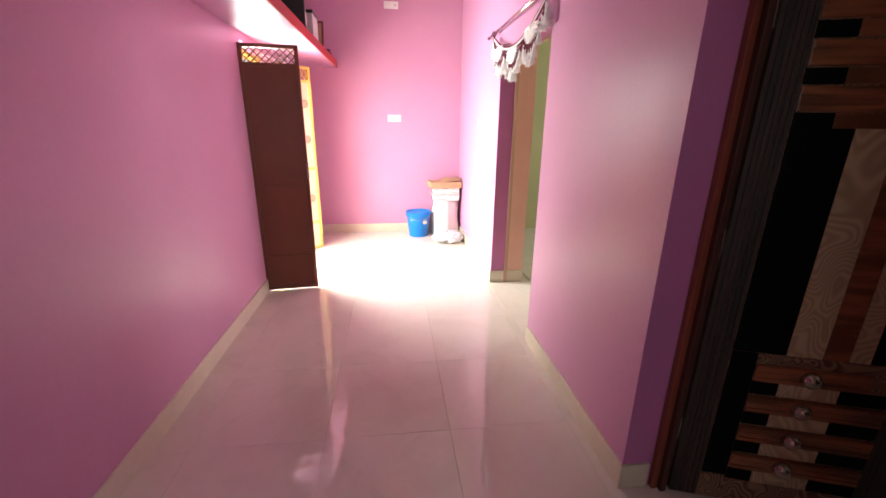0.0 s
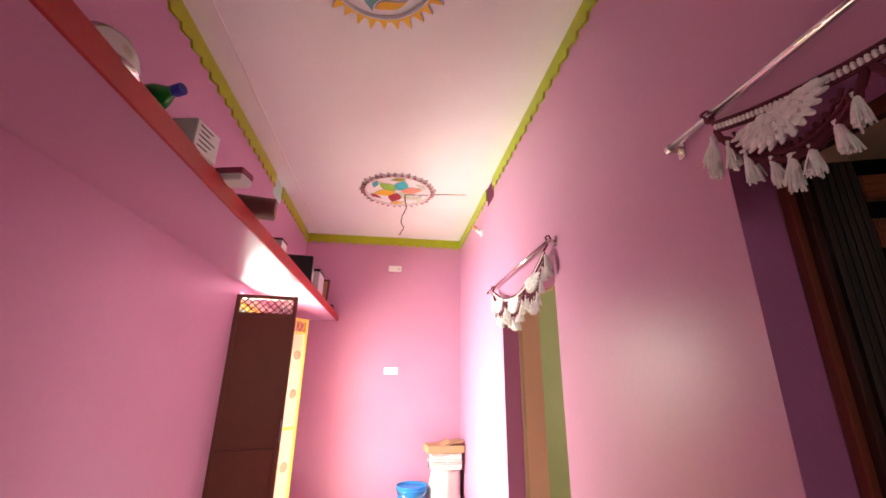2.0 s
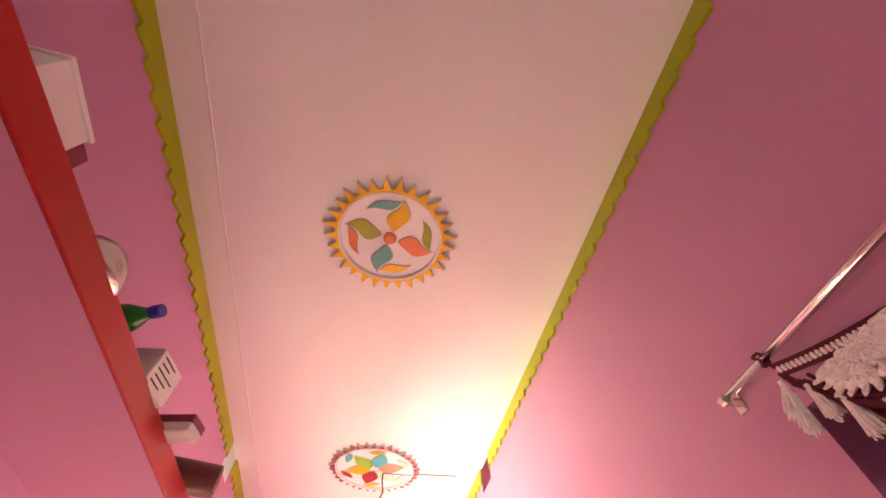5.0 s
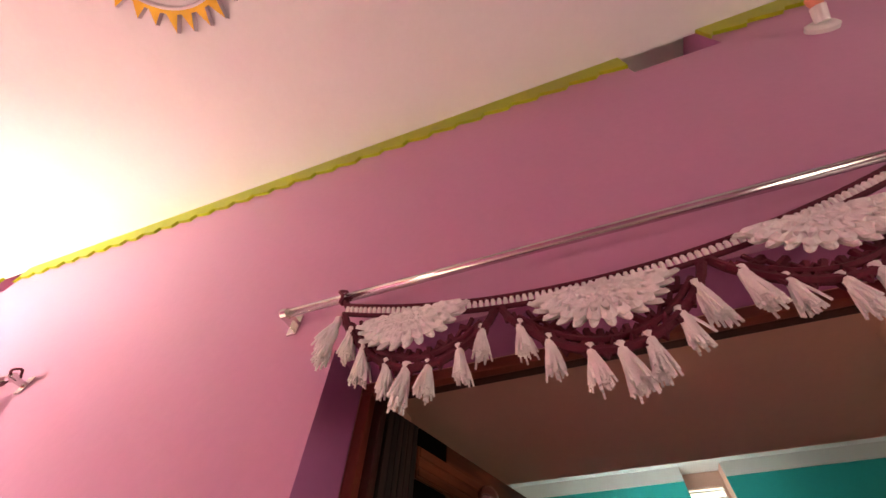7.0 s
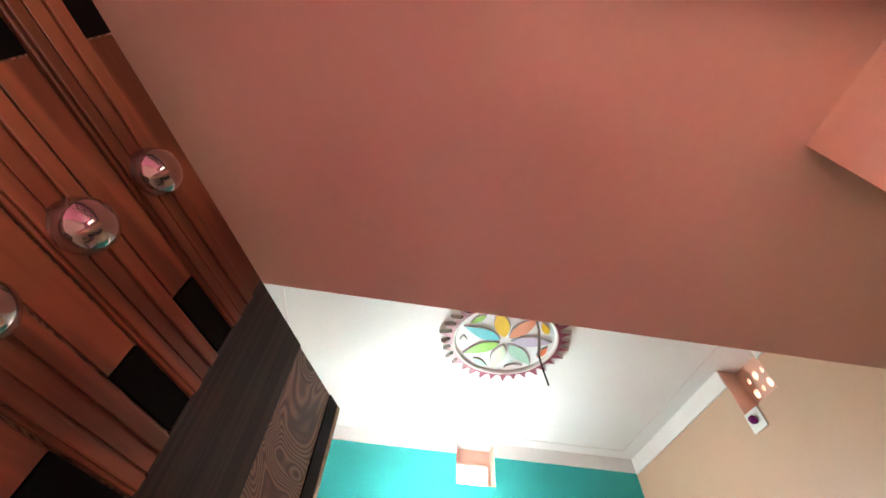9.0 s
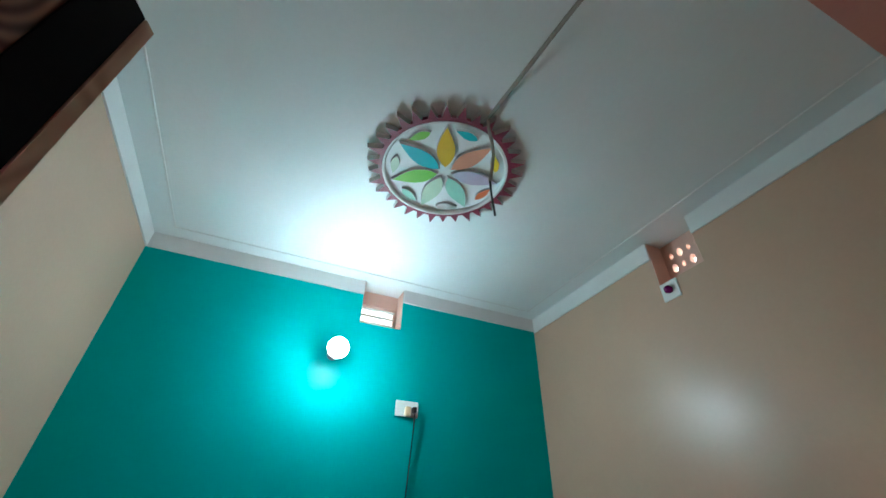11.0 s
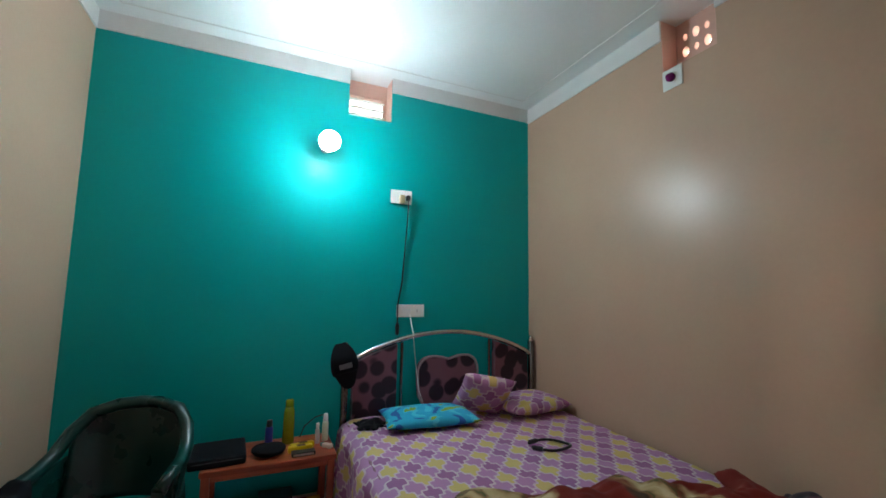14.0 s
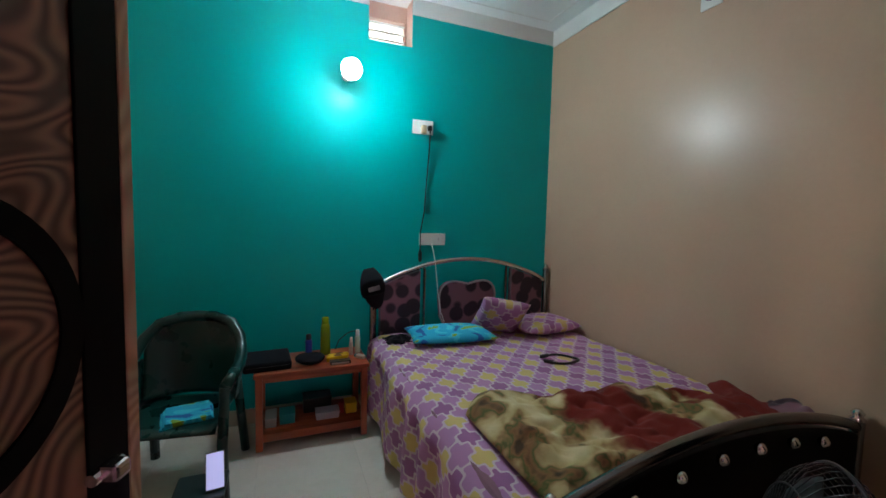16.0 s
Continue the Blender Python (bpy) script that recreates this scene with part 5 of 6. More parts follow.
pillow_mesh("pillow", "bright blue pillow with green flowers lying on the sheet", Matrix.Translation((3.48, -1.73, MZ + 0.05)) @ Matrix.Rotation(radians(84), 4, "Z"), 0.66, 0.42, 0.095, BLUEP, 1)
propped = pillow_mesh("pillow", "purple and yellow printed pillow propped on its edge", Matrix.Translation((3.46, -2.16, MZ + 0.165)) @ Matrix.Rotation(radians(80), 4, "Z") @ Matrix.Rotation(radians(-10), 4, "Y") @ Matrix.Rotation(radians(52), 4, "X"), 0.40, 0.36, 0.15, SHEET, 5)
# dark navy oval laid on the closed case, in place of an opening
part("end_patch", lathe([(0.09, -0.02), (0.085, 0.0), (0.06, 0.008), (0.002, 0.010)], 24, m=Matrix.Translation((-0.150, 0.0, 0.046)) @ Matrix.Rotation(radians(-24), 4, "Y") @ Matrix.Diagonal((0.26, 1.35, 1.0, 1))), mat("dark_navy_patch", (0.008, 0.008, 0.035), 0.9), propped, "dark navy patch standing for the open end", True)
pillow_mesh("pillow", "purple and yellow printed pillow lying against the wall", Matrix.Translation((3.46, -2.56, MZ + 0.07)) @ Matrix.Rotation(radians(95), 4, "Z"), 0.54, 0.42, 0.135, SHEET, 9)

# blanket heaped over the foot end
BLANKET = mat("plush_blanket", (0.20, 0.10, 0.04), 0.95, 0.2, 8, 120, 0.5)
nt = BLANKET.node_tree
nz, rp = nt.nodes.new("ShaderNodeTexNoise"), nt.nodes.new("ShaderNodeValToRGB")
nz.inputs["Scale"].default_value, nz.inputs["Detail"].default_value, nz.inputs["Distortion"].default_value = 6.0, 3, 0.25
tcb = [x for x in nt.nodes if x.bl_idname == "ShaderNodeTexCoord"][0]
nt.links.new(tcb.outputs["Object"], nz.inputs["Vector"])
rp.color_ramp.elements[0].position, rp.color_ramp.elements[1].position = 0.34, 0.66
rp.color_ramp.elements[0].color, rp.color_ramp.elements[1].color = (0.06, 0.03, 0.012, 1), (0.62, 0.50, 0.28, 1)
for pos, col in ((0.41, (0.24, 0.11, 0.04, 1)), (0.45, (0.09, 0.10, 0.025, 1)), (0.48, (0.30, 0.17, 0.07, 1)), (0.54, (0.48, 0.35, 0.16, 1))):
    rp.color_ramp.elements.new(pos).color = col
nt.links.new(nz.outputs["Fac"], rp.inputs["Fac"])
sep, along, bands, dye = nt.nodes.new("ShaderNodeSeparateXYZ"), nt.nodes.new("ShaderNodeMath"), nt.nodes.new("ShaderNodeValToRGB"), nt.nodes.new("ShaderNodeMix")
nt.links.new(tcb.outputs["Object"], sep.inputs[0])
wavy = nt.nodes.new("ShaderNodeMath")
wavy.operation, along.operation = "MULTIPLY_ADD", "MULTIPLY_ADD"
wavy.inputs[1].default_value = 0.35
nt.links.new(nz.outputs["Fac"], wavy.inputs[0])
nt.links.new(sep.outputs["Y"], wavy.inputs[2])
along.inputs[1].default_value, along.inputs[2].default_value = -0.685, -0.785
nt.links.new(wavy.outputs[0], along.inputs[0])
nt.links.new(along.outputs[0], bands.inputs["Fac"])
bands.color_ramp.elements[0].position, bands.color_ramp.elements[1].position = 0.24, 0.30
bands.color_ramp.elements[0].color, bands.color_ramp.elements[1].color = (0, 0, 0, 1), (1, 1, 1, 1)
for pos, g in ((0.52, 1), (0.56, 0), (0.66, 0), (0.70, 1)):
    bands.color_ramp.elements.new(pos).color = (g, g, g, 1)
dye.data_type = "RGBA"
dye.inputs["B"].default_value = (0.17, 0.009, 0.004, 1)
nt.links.new(bands.outputs["Color"], dye.inputs["Factor"])
nt.links.new(rp.outputs["Color"], dye.inputs["A"])
nt.links.new(dye.outputs["Result"], nt.nodes["Principled BSDF"].inputs["Base Color"])


def heap(u, v):
    y = -1.32 - 1.46 * v
    x = 1.62 + (0.60 + 0.16 * math.sin(v * 5.2 + 0.4) + 0.10 * math.sin(v * 13)) * u
    edge = min(1, u / 0.10, (1 - u) / 0.16, v / 0.07, (1 - v) / 0.05)
    h = 0.07 * edge ** 0.6 + 0.05 * edge * (noise.noise(Vector((x * 4, y * 4, 7))) + 0.6 * noise.noise(Vector((x * 10, y * 9, 2))) + 0.35 * noise.noise(Vector((x * 22, y * 16, 4))))
    return (x, y, MZ + 0.012 + max(0.004, h))


ob = thing("blanket", "crumpled plush blanket in brown, olive and red on the bed", "blanket", Matrix.Identity(4))
part("cloth", grid(80, 130, heap, thick=0.012), BLANKET, ob, "", True)
ob = thing("neckband", "black neckband earphones lying on the sheet", "earphones", Matrix.Translation((2.80, -2.24, MZ + 0.016)) @ Matrix.Rotation(radians(70), 4, "Z"))
part("band", tube([(0.13 * math.cos(a), 0.075 * math.sin(a), 0.004 * math.sin(3 * a)) for a in [0.5 + 5.3 * i / 24 for i in range(25)]], 0.008, 8), BLACK_PL, ob, "", True)
part("pod", tube([(0.11, 0.04, 0), (0.06, 0.068, 0.002)], 0.013, 8), BLACK_PL, ob)
part("pod", tube([(0.11, -0.04, 0), (0.06, -0.066, 0.002)], 0.013, 8), BLACK_PL, ob)
ob = thing("black_cloth", "crumpled black cloth on the bed", "cloth", Matrix.Translation((3.52, -1.33, MZ + 0.005)))
part("cloth", grid(20, 20, lambda u, v: (0.16 * (u - 0.5) + 0.02 * math.sin(9 * v), 0.17 * (v - 0.5) + 0.02 * math.sin(8 * u), 0.012 + 0.045 * max(0, math.sin(math.pi * u) * math.sin(math.pi * v)) + 0.015 * noise.noise(Vector((u * 6, v * 6, 0)))), thick=0.008), DARK, ob, "", True)

ob = thing("folded_cover", "crumpled pink printed cover heaped at the foot of the bed", "cover", Matrix.Translation((1.72, -2.69, MZ + 0.006)))
part("cover", grid(30, 30, lambda u, v: (0.26 * (u - 0.5) + 0.02 * math.sin(8 * v), 0.22 * (v - 0.5), max(0.002, 0.13 * max(0.0, math.sin(math.pi * u) * math.sin(math.pi * v)) ** 0.6 + 0.03 * noise.noise(Vector((u * 5, v * 5, 3))))), thick=0.008), FLORAL, ob, "", True)

# cap on the bed post
ob = thing("cap", "black cap with a grey badge hanging on the bed post", "cap", Matrix.Translation((HX - 0.035, BY0 + 0.015, 1.00)) @ Matrix.Rotation(radians(-12), 4, "X"))
part("crown", grid(24, 14, lambda u, v: (-0.085 * math.sin(math.pi * v) * (0.5 + 0.5 * math.sin(math.pi * u)) - 0.01, 0.098 * math.cos(math.pi * u) * math.sin(math.pi * (0.30 + 0.66 * v)) ** 0.5, -0.05 + 0.22 * v), thick=0.006), DARK, ob, "", True)
part("peak", grid(16, 8, lambda u, v: (-0.03 - 0.05 * math.sin(math.pi * u) * (0.6 + 0.4 * v), 0.088 * math.cos(math.pi * u) * (1 - 0.22 * v), -0.035 - 0.11 * v * math.sin(math.pi * u)), thick=0.004), DARK, ob, "", True)
part("badge", box((-0.097, -0.045, 0.0), (-0.090, 0.045, 0.035), 0.002), mat("grey_badge", (0.16, 0.16, 0.17), 0.7), ob, "grey badge")

# side table
ob = thing("side_table", "low red-brown wooden side table with a lower shelf", "table", Matrix.Translation((0, 0, 0)))
TX0, TX1, TY0, TY1, TZ = 3.44, 3.845, -1.085, -0.355, 0.525
part("tabletop", box((TX0 - 0.01, TY0 - 0.01, TZ - 0.03), (TX1, TY1 + 0.01, TZ), 0.006), TABLE_WOOD, ob)
for x in (TX0, TX1 - 0.045):
    for y in (TY0, TY1 - 0.045):
        part("leg", box((x, y, 0), (x + 0.045, y + 0.045, TZ - 0.03), 0.006), LEG_WOOD, ob)
part("shelf", box((TX0 + 0.01, TY0 + 0.01, 0.095), (TX1 - 0.01, TY1 - 0.01, 0.115), 0.004), TABLE_WOOD, ob)
part("front_rail", box((TX0 + 0.004, TY0 + 0.045, 0.06), (TX0 + 0.034, TY1 - 0.045, 0.115), 0.004), TABLE_WOOD, ob)
part("apron", box((TX0 + 0.006, TY0 + 0.045, TZ - 0.065), (TX0 + 0.026, TY1 - 0.045, TZ - 0.03), 0.003), TABLE_WOOD, ob)


def bottle(name, label, x, y, z, prof, material, cap_prof=None, cap_mat=None):
    b = thing(name, label, "bottle", Matrix.Translation((x, y, z)))
    part("body", lathe(prof, 24), material, b, "", True)
    if cap_prof:
        part("cap", lathe(cap_prof, 20), cap_mat, b, "", True)
    return b


LIME_PL = mat("lime_plastic", (0.22, 0.30, 0.01), 0.25, 0.06, 6, 50)
bottle("water_bottle", "tall lime green plastic water bottle on the side table", 3.74, -0.82, TZ, [(0.034, 0), (0.037, 0.008), (0.036, 0.13), (0.034, 0.20), (0.026, 0.235)], LIME_PL, [(0.026, 0.233), (0.027, 0.24), (0.026, 0.275), (0.02, 0.28)], LIME_PL)
bottle("spray_bottle", "dark blue deodorant bottle on the side table", 3.72, -0.70, TZ, [(0.022, 0), (0.024, 0.006), (0.024, 0.115), (0.018, 0.125)], BLUE_CAP, [(0.018, 0.124), (0.019, 0.128), (0.018, 0.16), (0.014, 0.164)], BLACK_PL)
bottle("lotion_bottle", "slim white lotion bottle on the side table", 3.70, -1.055, TZ, [(0.019, 0), (0.021, 0.006), (0.021, 0.11), (0.015, 0.13)], COLS["pale"], [(0.015, 0.128), (0.016, 0.132), (0.015, 0.17), (0.011, 0.175)], PLASTIC_W)
bottle("glass_vial", "small clear vial on the side table", 3.66, -1.00, TZ, [(0.013, 0), (0.015, 0.005), (0.015, 0.085), (0.010, 0.095)], COLS["grey"], [(0.010, 0.094), (0.011, 0.097), (0.011, 0.13)], PLASTIC_W)
ob = thing("tube", "small white cream tube on the side table", "tube", Matrix.Translation((3.56, -1.05, TZ + 0.014)) @ Matrix.Rotation(radians(40), 4, "Z"))
part("body", box((-0.04, -0.018, -0.013), (0.03, 0.018, 0.013), 0.008), PLASTIC_W, ob)
part("cap", box((0.03, -0.012, -0.011), (0.048, 0.012, 0.011), 0.004), COLS["teal"], ob)
YEL = mat("yellow_wrapper", (0.66, 0.48, 0.01), 0.35, 0.08, 9, 60)
for i, (dx, dy, a) in enumerate(((0.0, 0.0, 12), (-0.045, 0.015, 4))):
    ob = thing("biscuit_packet", "bright yellow wrapped biscuit packet", "packet", Matrix.Translation((3.60 + dx, -0.90 + dy, TZ + 0.02)) @ Matrix.Rotation(radians(90 + a), 4, "Z"), group="biscuit packets")
    part("packet", box((-0.075, -0.022, -0.019), (0.075, 0.022, 0.019), 0.012), YEL, ob)
    part("print", box((-0.03, -0.018, 0.0185), (0.02, 0.016, 0.0197), 0.0005), mat("brown_print", (0.12, 0.05, 0.02), 0.5), ob)
ob = thing("small_box", "small grey and black box on the side table", "box", Matrix.Translation((3.50, -0.90, TZ)))
part("body", box((-0.03, -0.07, 0), (0.03, 0.07, 0.022), 0.004), BLACK_PL, ob)
part("label_strip", box((-0.0315, -0.06, 0.005), (-0.03, 0.06, 0.017)), COLS["grey"], ob)
ob = thing("cloth_pouch", "crumpled black cloth pouch on the side table", "pouch", Matrix.Translation((3.56, -0.70, TZ)))
part("pouch", grid(24, 18, lambda u, v: (0.065 * math.cos(2 * math.pi * u) * math.sin(math.pi * v) * (1 + 0.25 * noise.noise(Vector((u * 5, v * 5, 4)))), 0.10 * math.sin(2 * math.pi * u) * math.sin(math.pi * v), 0.035 - 0.035 * math.cos(math.pi * v) + 0.01 * math.sin(9 * u) * math.sin(math.pi * v))), DARK, ob, "", True)
ob = thing("laptop_bag", "flat black laptop case on the side table", "case", Matrix.Translation((3.62, -0.42, TZ)) @ Matrix.Rotation(radians(4), 4, "Z"))
part("case", box((-0.15, -0.15, 0), (0.15, 0.15, 0.06), 0.018, seg=3), DARK, ob)
part("zip", tube([(-0.151, -0.13, 0.035), (-0.151, 0.13, 0.035)], 0.003, 6), BLACK_PL, ob)
ob = thing("adapter_cable", "thin black cable loop behind the bottles", "cable", Matrix.Translation((0, 0, 0)))
part("cable", tube([(3.80, -0.90, TZ + 0.006), (3.82, -0.93, TZ + 0.07), (3.83, -1.0, TZ + 0.12), (3.84, -1.06, TZ + 0.13), (3.845, -1.10, TZ + 0.06)], 0.004, 6), BLACK_PL, ob, "", True)
SHZ = 0.116
for nm, lab, lo, hi, mt in (("shelf_box", "pink and white box on the lower shelf", (3.52, -0.90, 0), (3.62, -0.74, 0.05), COLS["lilac"]), ("shelf_box", "yellow carton on the lower shelf", (3.56, -1.03, 0), (3.66, -0.95, 0.075), COLS["yellow"]),
                            ("shelf_box", "blue plastic box on the lower shelf", (3.54, -0.60, 0), (3.66, -0.50, 0.07), COLS["cyan"]), ("shelf_box", "black box on the lower shelf", (3.66, -0.86, 0), (3.80, -0.66, 0.10), BLACK_PL),
                            ("shelf_tin", "red tin on the lower shelf", (3.58, -0.94, 0), (3.62, -0.905, 0.075), COLS["red"]), ("shelf_box", "grey polythene parcel on the lower shelf", (3.52, -0.48, 0), (3.68, -0.41, 0.06), COLS["grey"])):
    ob = thing(nm, lab, "box", Matrix.Translation((0, 0, SHZ)))
    part("body", box(lo, hi, 0.008), mt, ob)
    part("lid", box((lo[0] - 0.002, lo[1] - 0.002, hi[2] - 0.012), (hi[0] + 0.002, hi[1] + 0.002, hi[2] + 0.003), 0.003), mt, ob)


# moulded plastic armchair, facing the door
def armchair():
    ob = thing("plastic_chair", "dark green moulded plastic armchair beside the table", "chair", Matrix.Translation((3.28, 0.01, 0)) @ Matrix.Rotation(radians(-8), 4, "Z") @ Matrix.Diagonal((1.05, 1.05, 1.05, 1)))
    part("seat", grid(20, 16, lambda u, v: (-0.24 + 0.44 * u, -0.225 + 0.45 * v, 0.41 - 0.02 * math.sin(math.pi * u) * math.sin(math.pi * v) - 0.03 * max(0, 0.12 - u) / 0.12), thick=0.012), GREEN_PL, ob, "", True)

    def back(u, v):
        a = (u - 0.5) * 2
        z = 0.43 + 0.43 * v * (1 - 0.20 * abs(a) ** 2.4)
        return (0.19 + 0.08 * v - 0.09 * a * a, 0.235 * a * (1 + 0.08 * v), z)
    part("backrest", grid(24, 18, back, thick=0.012), GREEN_PL, ob, "", True)
    rail = [(-0.22, -0.27, 0.60), (-0.16, -0.285, 0.635), (0.0, -0.285, 0.645), (0.10, -0.275, 0.68), (0.17, -0.25, 0.76), (0.22, -0.19, 0.835), (0.25, -0.09, 0.865), (0.255, 0, 0.87)]
    rail += [(x, -y, z) for x, y, z in rail[-2::-1]]
    part("arm_rail", tube(rail, 0.031, 12), GREEN_PL, ob, "", True)
    for s in (1, -1):
        part("front_leg", tube([(-0.24, s * 0.265, 0), (-0.225, s * 0.255, 0.3), (-0.215, s * 0.268, 0.60)], 0.026, 8), GREEN_PL, ob, "", True)
        part("rear_leg", tube([(0.27, s * 0.25, 0), (0.22, s * 0.235, 0.3), (0.20, s * 0.225, 0.48)], 0.026, 8), GREEN_PL, ob, "", True)
        part("arm_panel", grid(8, 8, lambda u, v: (-0.2 + 0.40 * u, s * (0.235 + 0.035 * v), 0.40 + (0.22 + 0.02 * u) * v), thick=0.008) if s > 0 else grid(8, 8, lambda u, v: (0.10 + 0.10 * u, -(0.235 + 0.035 * v), 0.40 + 0.25 * v), thick=0.008), GREEN_PL, ob, "", True)
    return ob


armchair()
ob = thing("folded_cloth", "folded blue printed cloth on the chair seat", "cloth", Matrix.Translation((3.20, -0.03, 0.408)) @ Matrix.Rotation(radians(12), 4, "Z"))
for i in range(3):
    part("fold", box((-0.11, -0.13 + 0.01 * i, 0.014 * i), (0.11, 0.13 - 0.012 * i, 0.014 * i + 0.013), 0.006), BLUEP, ob)

ob = thing("black_cloth", "black cloth draped over the chair arm", "cloth", Matrix.Translation((3.04, 0.30, 0.0)) @ Matrix.Rotation(radians(-8), 4, "Z"))
part("cloth", grid(16, 20, lambda u, v: (-0.09 + 0.20 * u + 0.015 * math.sin(7 * v), 0.052 * math.cos(math.pi * v) * (1 + 0.25 * math.sin(5 * u)), 0.46 + 0.245 * min(1, 1.9 * math.sin(math.pi * v)) + 0.012 * math.sin(9 * u)), thick=0.006), DARK, ob, "", True)

# low stool with a phone on it
ob = thing("stool", "low black plastic stool in front of the chair", "stool", Matrix.Translation((2.55, -0.20, 0)))
part("top", box((-0.10, -0.10, 0.37), (0.10, 0.10, 0.395), 0.012), BLACK_PL, ob)
for x in (-0.09, 0.09):
    for y in (-0.09, 0.09):
        part("leg", tube([(x * 1.05, y * 1.05, 0), (x * 0.9, y * 0.9, 0.375)], 0.016, 8), BLACK_PL, ob)
ob = thing("phone", "phone with its screen lit, lying on the stool", "phone", Matrix.Translation((2.55, -0.255, 0.452)) @ Matrix.Rotation(radians(8), 4, "Z") @ Matrix.Rotation(radians(-46), 4, "Y"))
part("body", box((-0.078, -0.037, 0), (0.078, 0.037, 0.008), 0.004), BLACK_PL, ob)
part("screen", box((-0.072, -0.033, 0.0078), (0.072, 0.033, 0.0084)), glow("lit_screen", (0.50, 0.48, 0.85), 0.22), ob, "lit lavender screen")

# pedestal fan by the foot of the bed
CAGE = mat("black_enamelled_wire", (0.022, 0.021, 0.024), 0.4, 0.1, 8, 70)
ob = thing("pedestal_fan", "black pedestal fan with a wire cage beside the bed", "fan", Matrix.Translation((1.05, -1.52, 0)) @ Matrix.Rotation(radians(45), 4, "Z"))
part("base", lathe([(0.17, 0), (0.17, 0.02), (0.09, 0.04), (0.024, 0.07)], 32), BLACK_PL, ob, "", True)
part("pole", tube([(0, 0, 0.05), (0, 0, 0.84)], 0.016, 12), BLACK_PL, ob, "", True)
part("collar", lathe([(0.022, 0.56), (0.026, 0.565), (0.026, 0.62), (0.02, 0.63)], 20), BLACK_PL, ob, "", True)
fm = Matrix.Translation((0.02, 0, 0.885)) @ Matrix.Rotation(radians(84), 4, "Y")
part("motor", lathe([(0.03, -0.15), (0.055, -0.14), (0.064, -0.10), (0.064, -0.04), (0.03, -0.02)], 24, m=fm), BLACK_PL, ob, "", True)
for i in range(54):
    a = 2 * math.pi * i / 54
    pts = [fm @ Vector((r * math.cos(a), r * math.sin(a), h)) for r, h in ((0.045, 0.085), (0.09, 0.082), (0.135, 0.070), (0.17, 0.048), (0.19, 0.022), (0.198, 0.0), (0.19, -0.022), (0.165, -0.042), (0.12, -0.055), (0.06, -0.06))]
    part("cage_wire", tube(pts, 0.0014, 4), CAGE, ob)
for r, h in ((0.20, 0.0), (0.137, 0.071), (0.137, -0.051)):
    part("cage_ring", tube([fm @ Vector((r * math.cos(a), r * math.sin(a), h)) for a in [2 * math.pi * i / 48 for i in range(48)]], 0.004 if h == 0 else 0.002, 6, closed=True), CAGE, ob)
part("cap", lathe([(0.048, 0.080), (0.05, 0.086), (0.03, 0.094), (0.001, 0.096)], 28, m=fm), BLACK_PL, ob, "", True)
part("hub", lathe([(0.03, -0.02), (0.035, 0.0), (0.035, 0.03), (0.01, 0.045)], 20, m=fm), BLACK_PL, ob, "", True)
for k in range(3):
    part("blade", grid(8, 6, lambda u, v: fm @ Vector(((0.03 + 0.14 * u) * math.cos(2.09 * k + (v - 0.5) * 1.1), (0.03 + 0.14 * u) * math.sin(2.09 * k + (v - 0.5) * 1.1), 0.02 + 0.03 * (v - 0.5))), thick=0.002), BLACK_PL, ob, "", True)

# coat on a hook under the loft
COAT = mat("dark_navy_coat_wool", (0.003, 0.0035, 0.006), 0.95, 0.25, 10, 160, 0.4, spec=0.08)
ob = thing("coat", "long dark navy coat hanging from the loft edge", "coat", Matrix.Translation((0.805, -2.28, 0)))


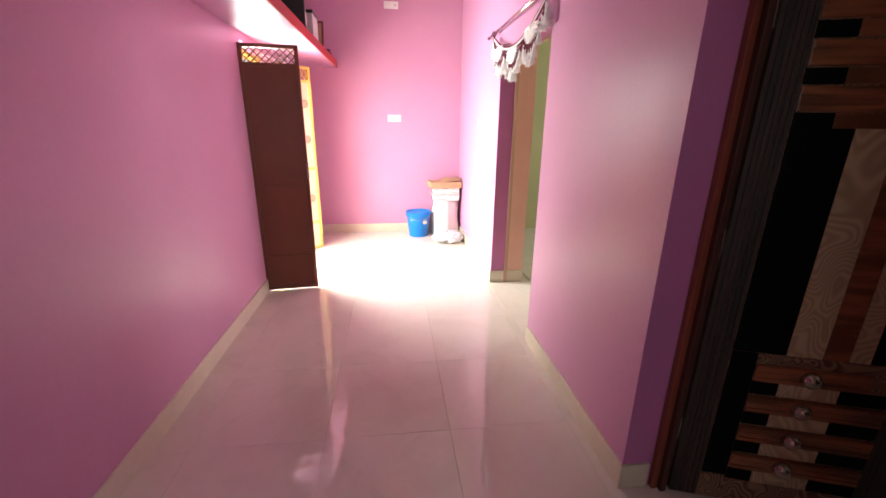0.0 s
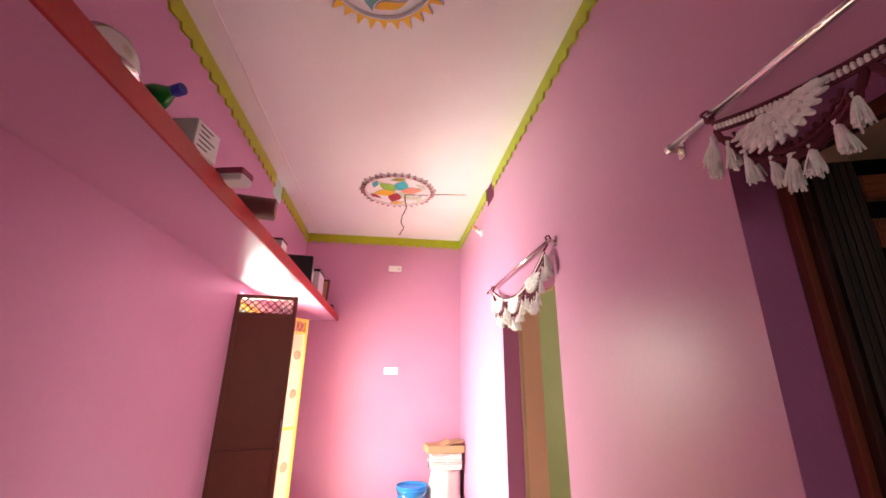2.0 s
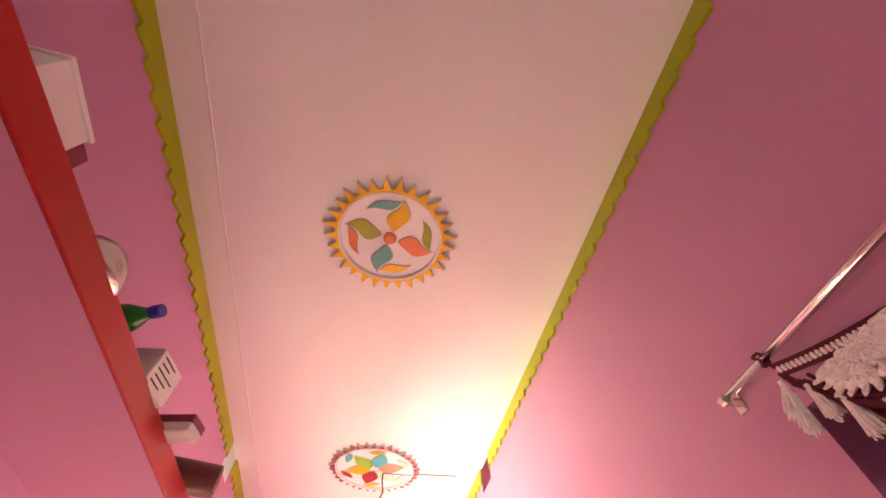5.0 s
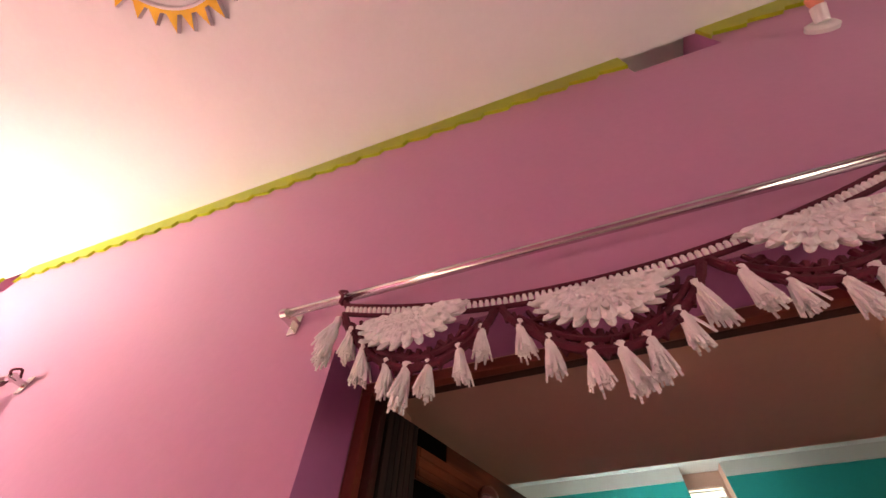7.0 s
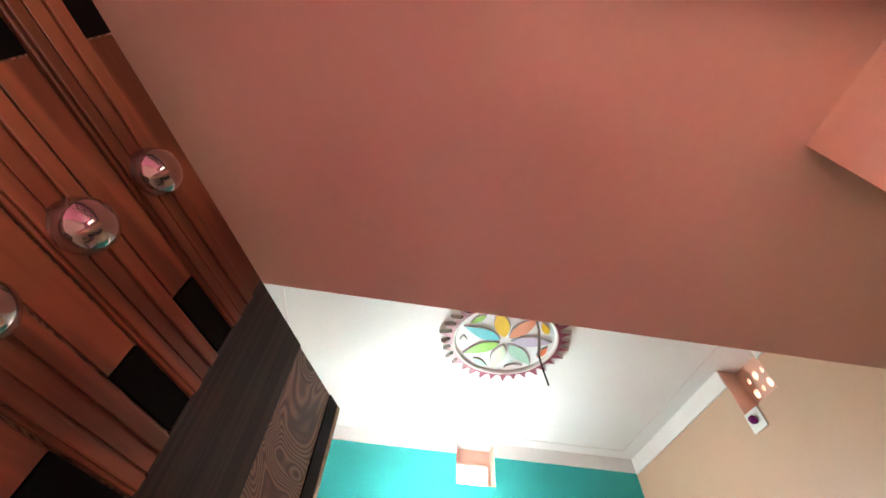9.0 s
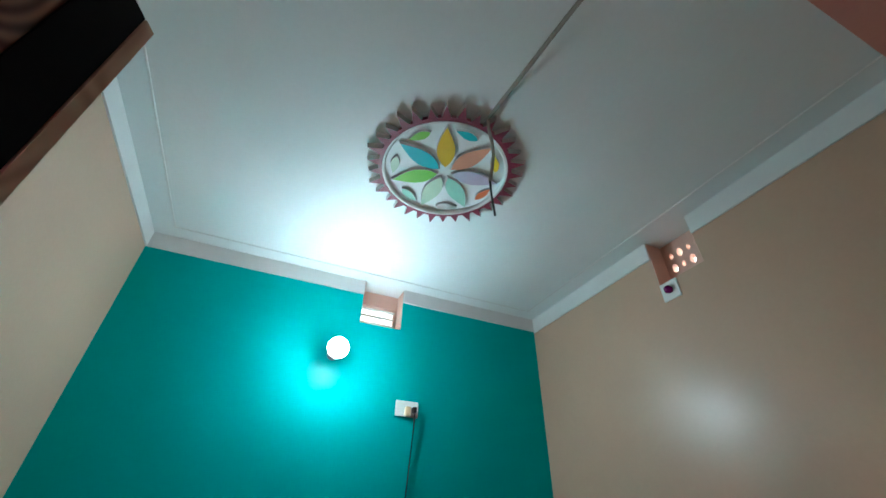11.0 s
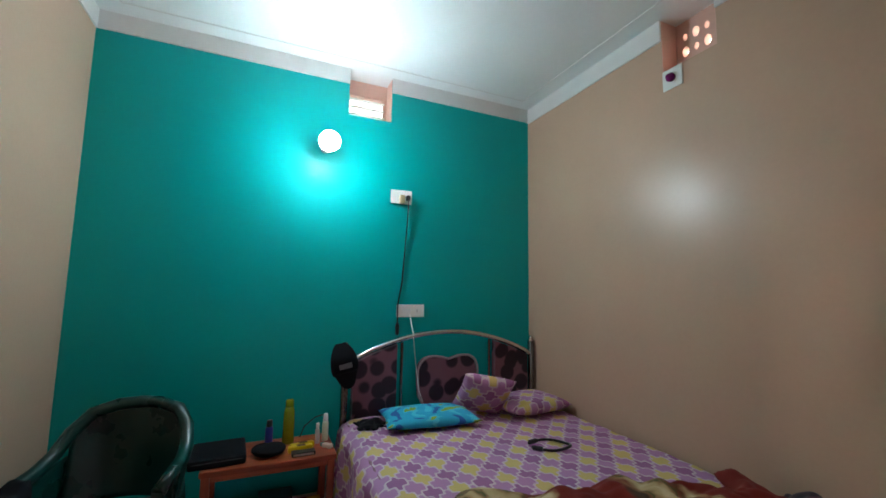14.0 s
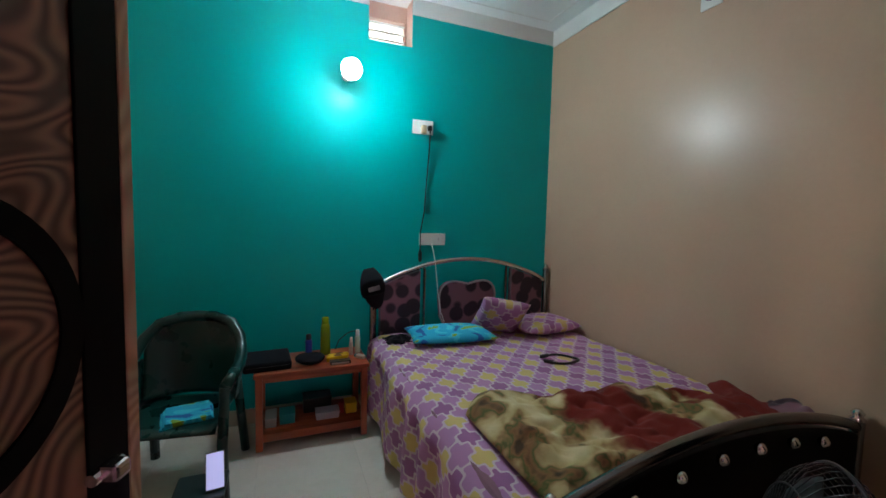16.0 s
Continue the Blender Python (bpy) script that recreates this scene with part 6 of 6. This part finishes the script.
def coat(u, v):
    a, z = 2 * math.pi * u, 2.04 - 1.75 * v
    half = 0.05 + (0.17 * min(1, v / 0.09) ** 0.6) + 0.09 * v + 0.012 * math.sin(5 * a + 6 * v)
    return (half * math.cos(a) * 1.08 + 0.03 + 0.075 * min(1, v / 0.3), (0.05 + 0.08 * min(1, v / 0.2) + 0.02 * math.sin(4 * a)) * math.sin(a), z)


part("body", grid(36, 30, coat), COAT, ob, "", True)
part("sleeve", tube([(0.16, 0.02, 1.86), (0.25, 0.04, 1.70), (0.30, 0.05, 1.45), (0.335, 0.05, 1.24)], 0.075, 12, taper=lambda q: 1.0 - 0.25 * q), COAT, ob, "", True)
part("cuff", tube([(0.328, 0.05, 1.30), (0.34, 0.05, 1.19)], 0.07, 12), mat("navy_cuff", (0.006, 0.009, 0.022), 0.8, spec=0.1), ob, "navy cuff")
part("collar", tube([(-0.06, 0.0, 1.98), (0.0, -0.05, 2.02), (0.07, 0.0, 1.99), (0.0, 0.05, 2.0)], 0.035, 8, closed=True), COAT, ob, "", True)
part("hook", tube([(0.0, 0, 2.03), (0.0, 0, 2.05), (0.03, 0, 2.069)], 0.004, 6), STEEL, ob)

# ---- floor tiles, laid last ----
floor_ob = bpy.data.objects["floor"]
TS, J = 0.60, 0.0008


def tile_mesh(w, d):
    bm = box((0, 0, -0.011), (w - J, d - J, 0.0), 0.0006, seg=1)
    return mesh_of(bm, "tile", TILE)


meshes = {}


def lay(x0, x1, y0, y1, ox, oy):
    x = ox + math.floor((x0 - ox) / TS) * TS
    while x < x1 - 1e-4:
        a, b = max(x, x0), min(x + TS, x1)
        y = oy + math.floor((y0 - oy) / TS) * TS
        while y < y1 - 1e-4:
            c, d = max(y, y0), min(y + TS, y1)
            if b - a > 0.01 and d - c > 0.01:
                key = (round(b - a, 3), round(d - c, 3))
                if key not in meshes:
                    meshes[key] = tile_mesh(b - a, d - c)
                t = new("tile", meshes[key])
                t.parent = floor_ob
                t.location = (a, c, 0)
            y += TS
        x += TS


lay(XL - 0.0, 0.0, YB, YF, -0.655, 0.40)
lay(0.0, IX, D0, D1, -0.655, 0.40)
lay(0.0, IX, E0, E1, -0.655, 0.40)
lay(XL - 0.25, XL, O0, O1, -0.655, 0.40)
lay(IX, TX, RY, LY, IX, RY + 0.1)
lay(IX, 3.65, LY + 0.13, YF, IX, LY + 0.13)
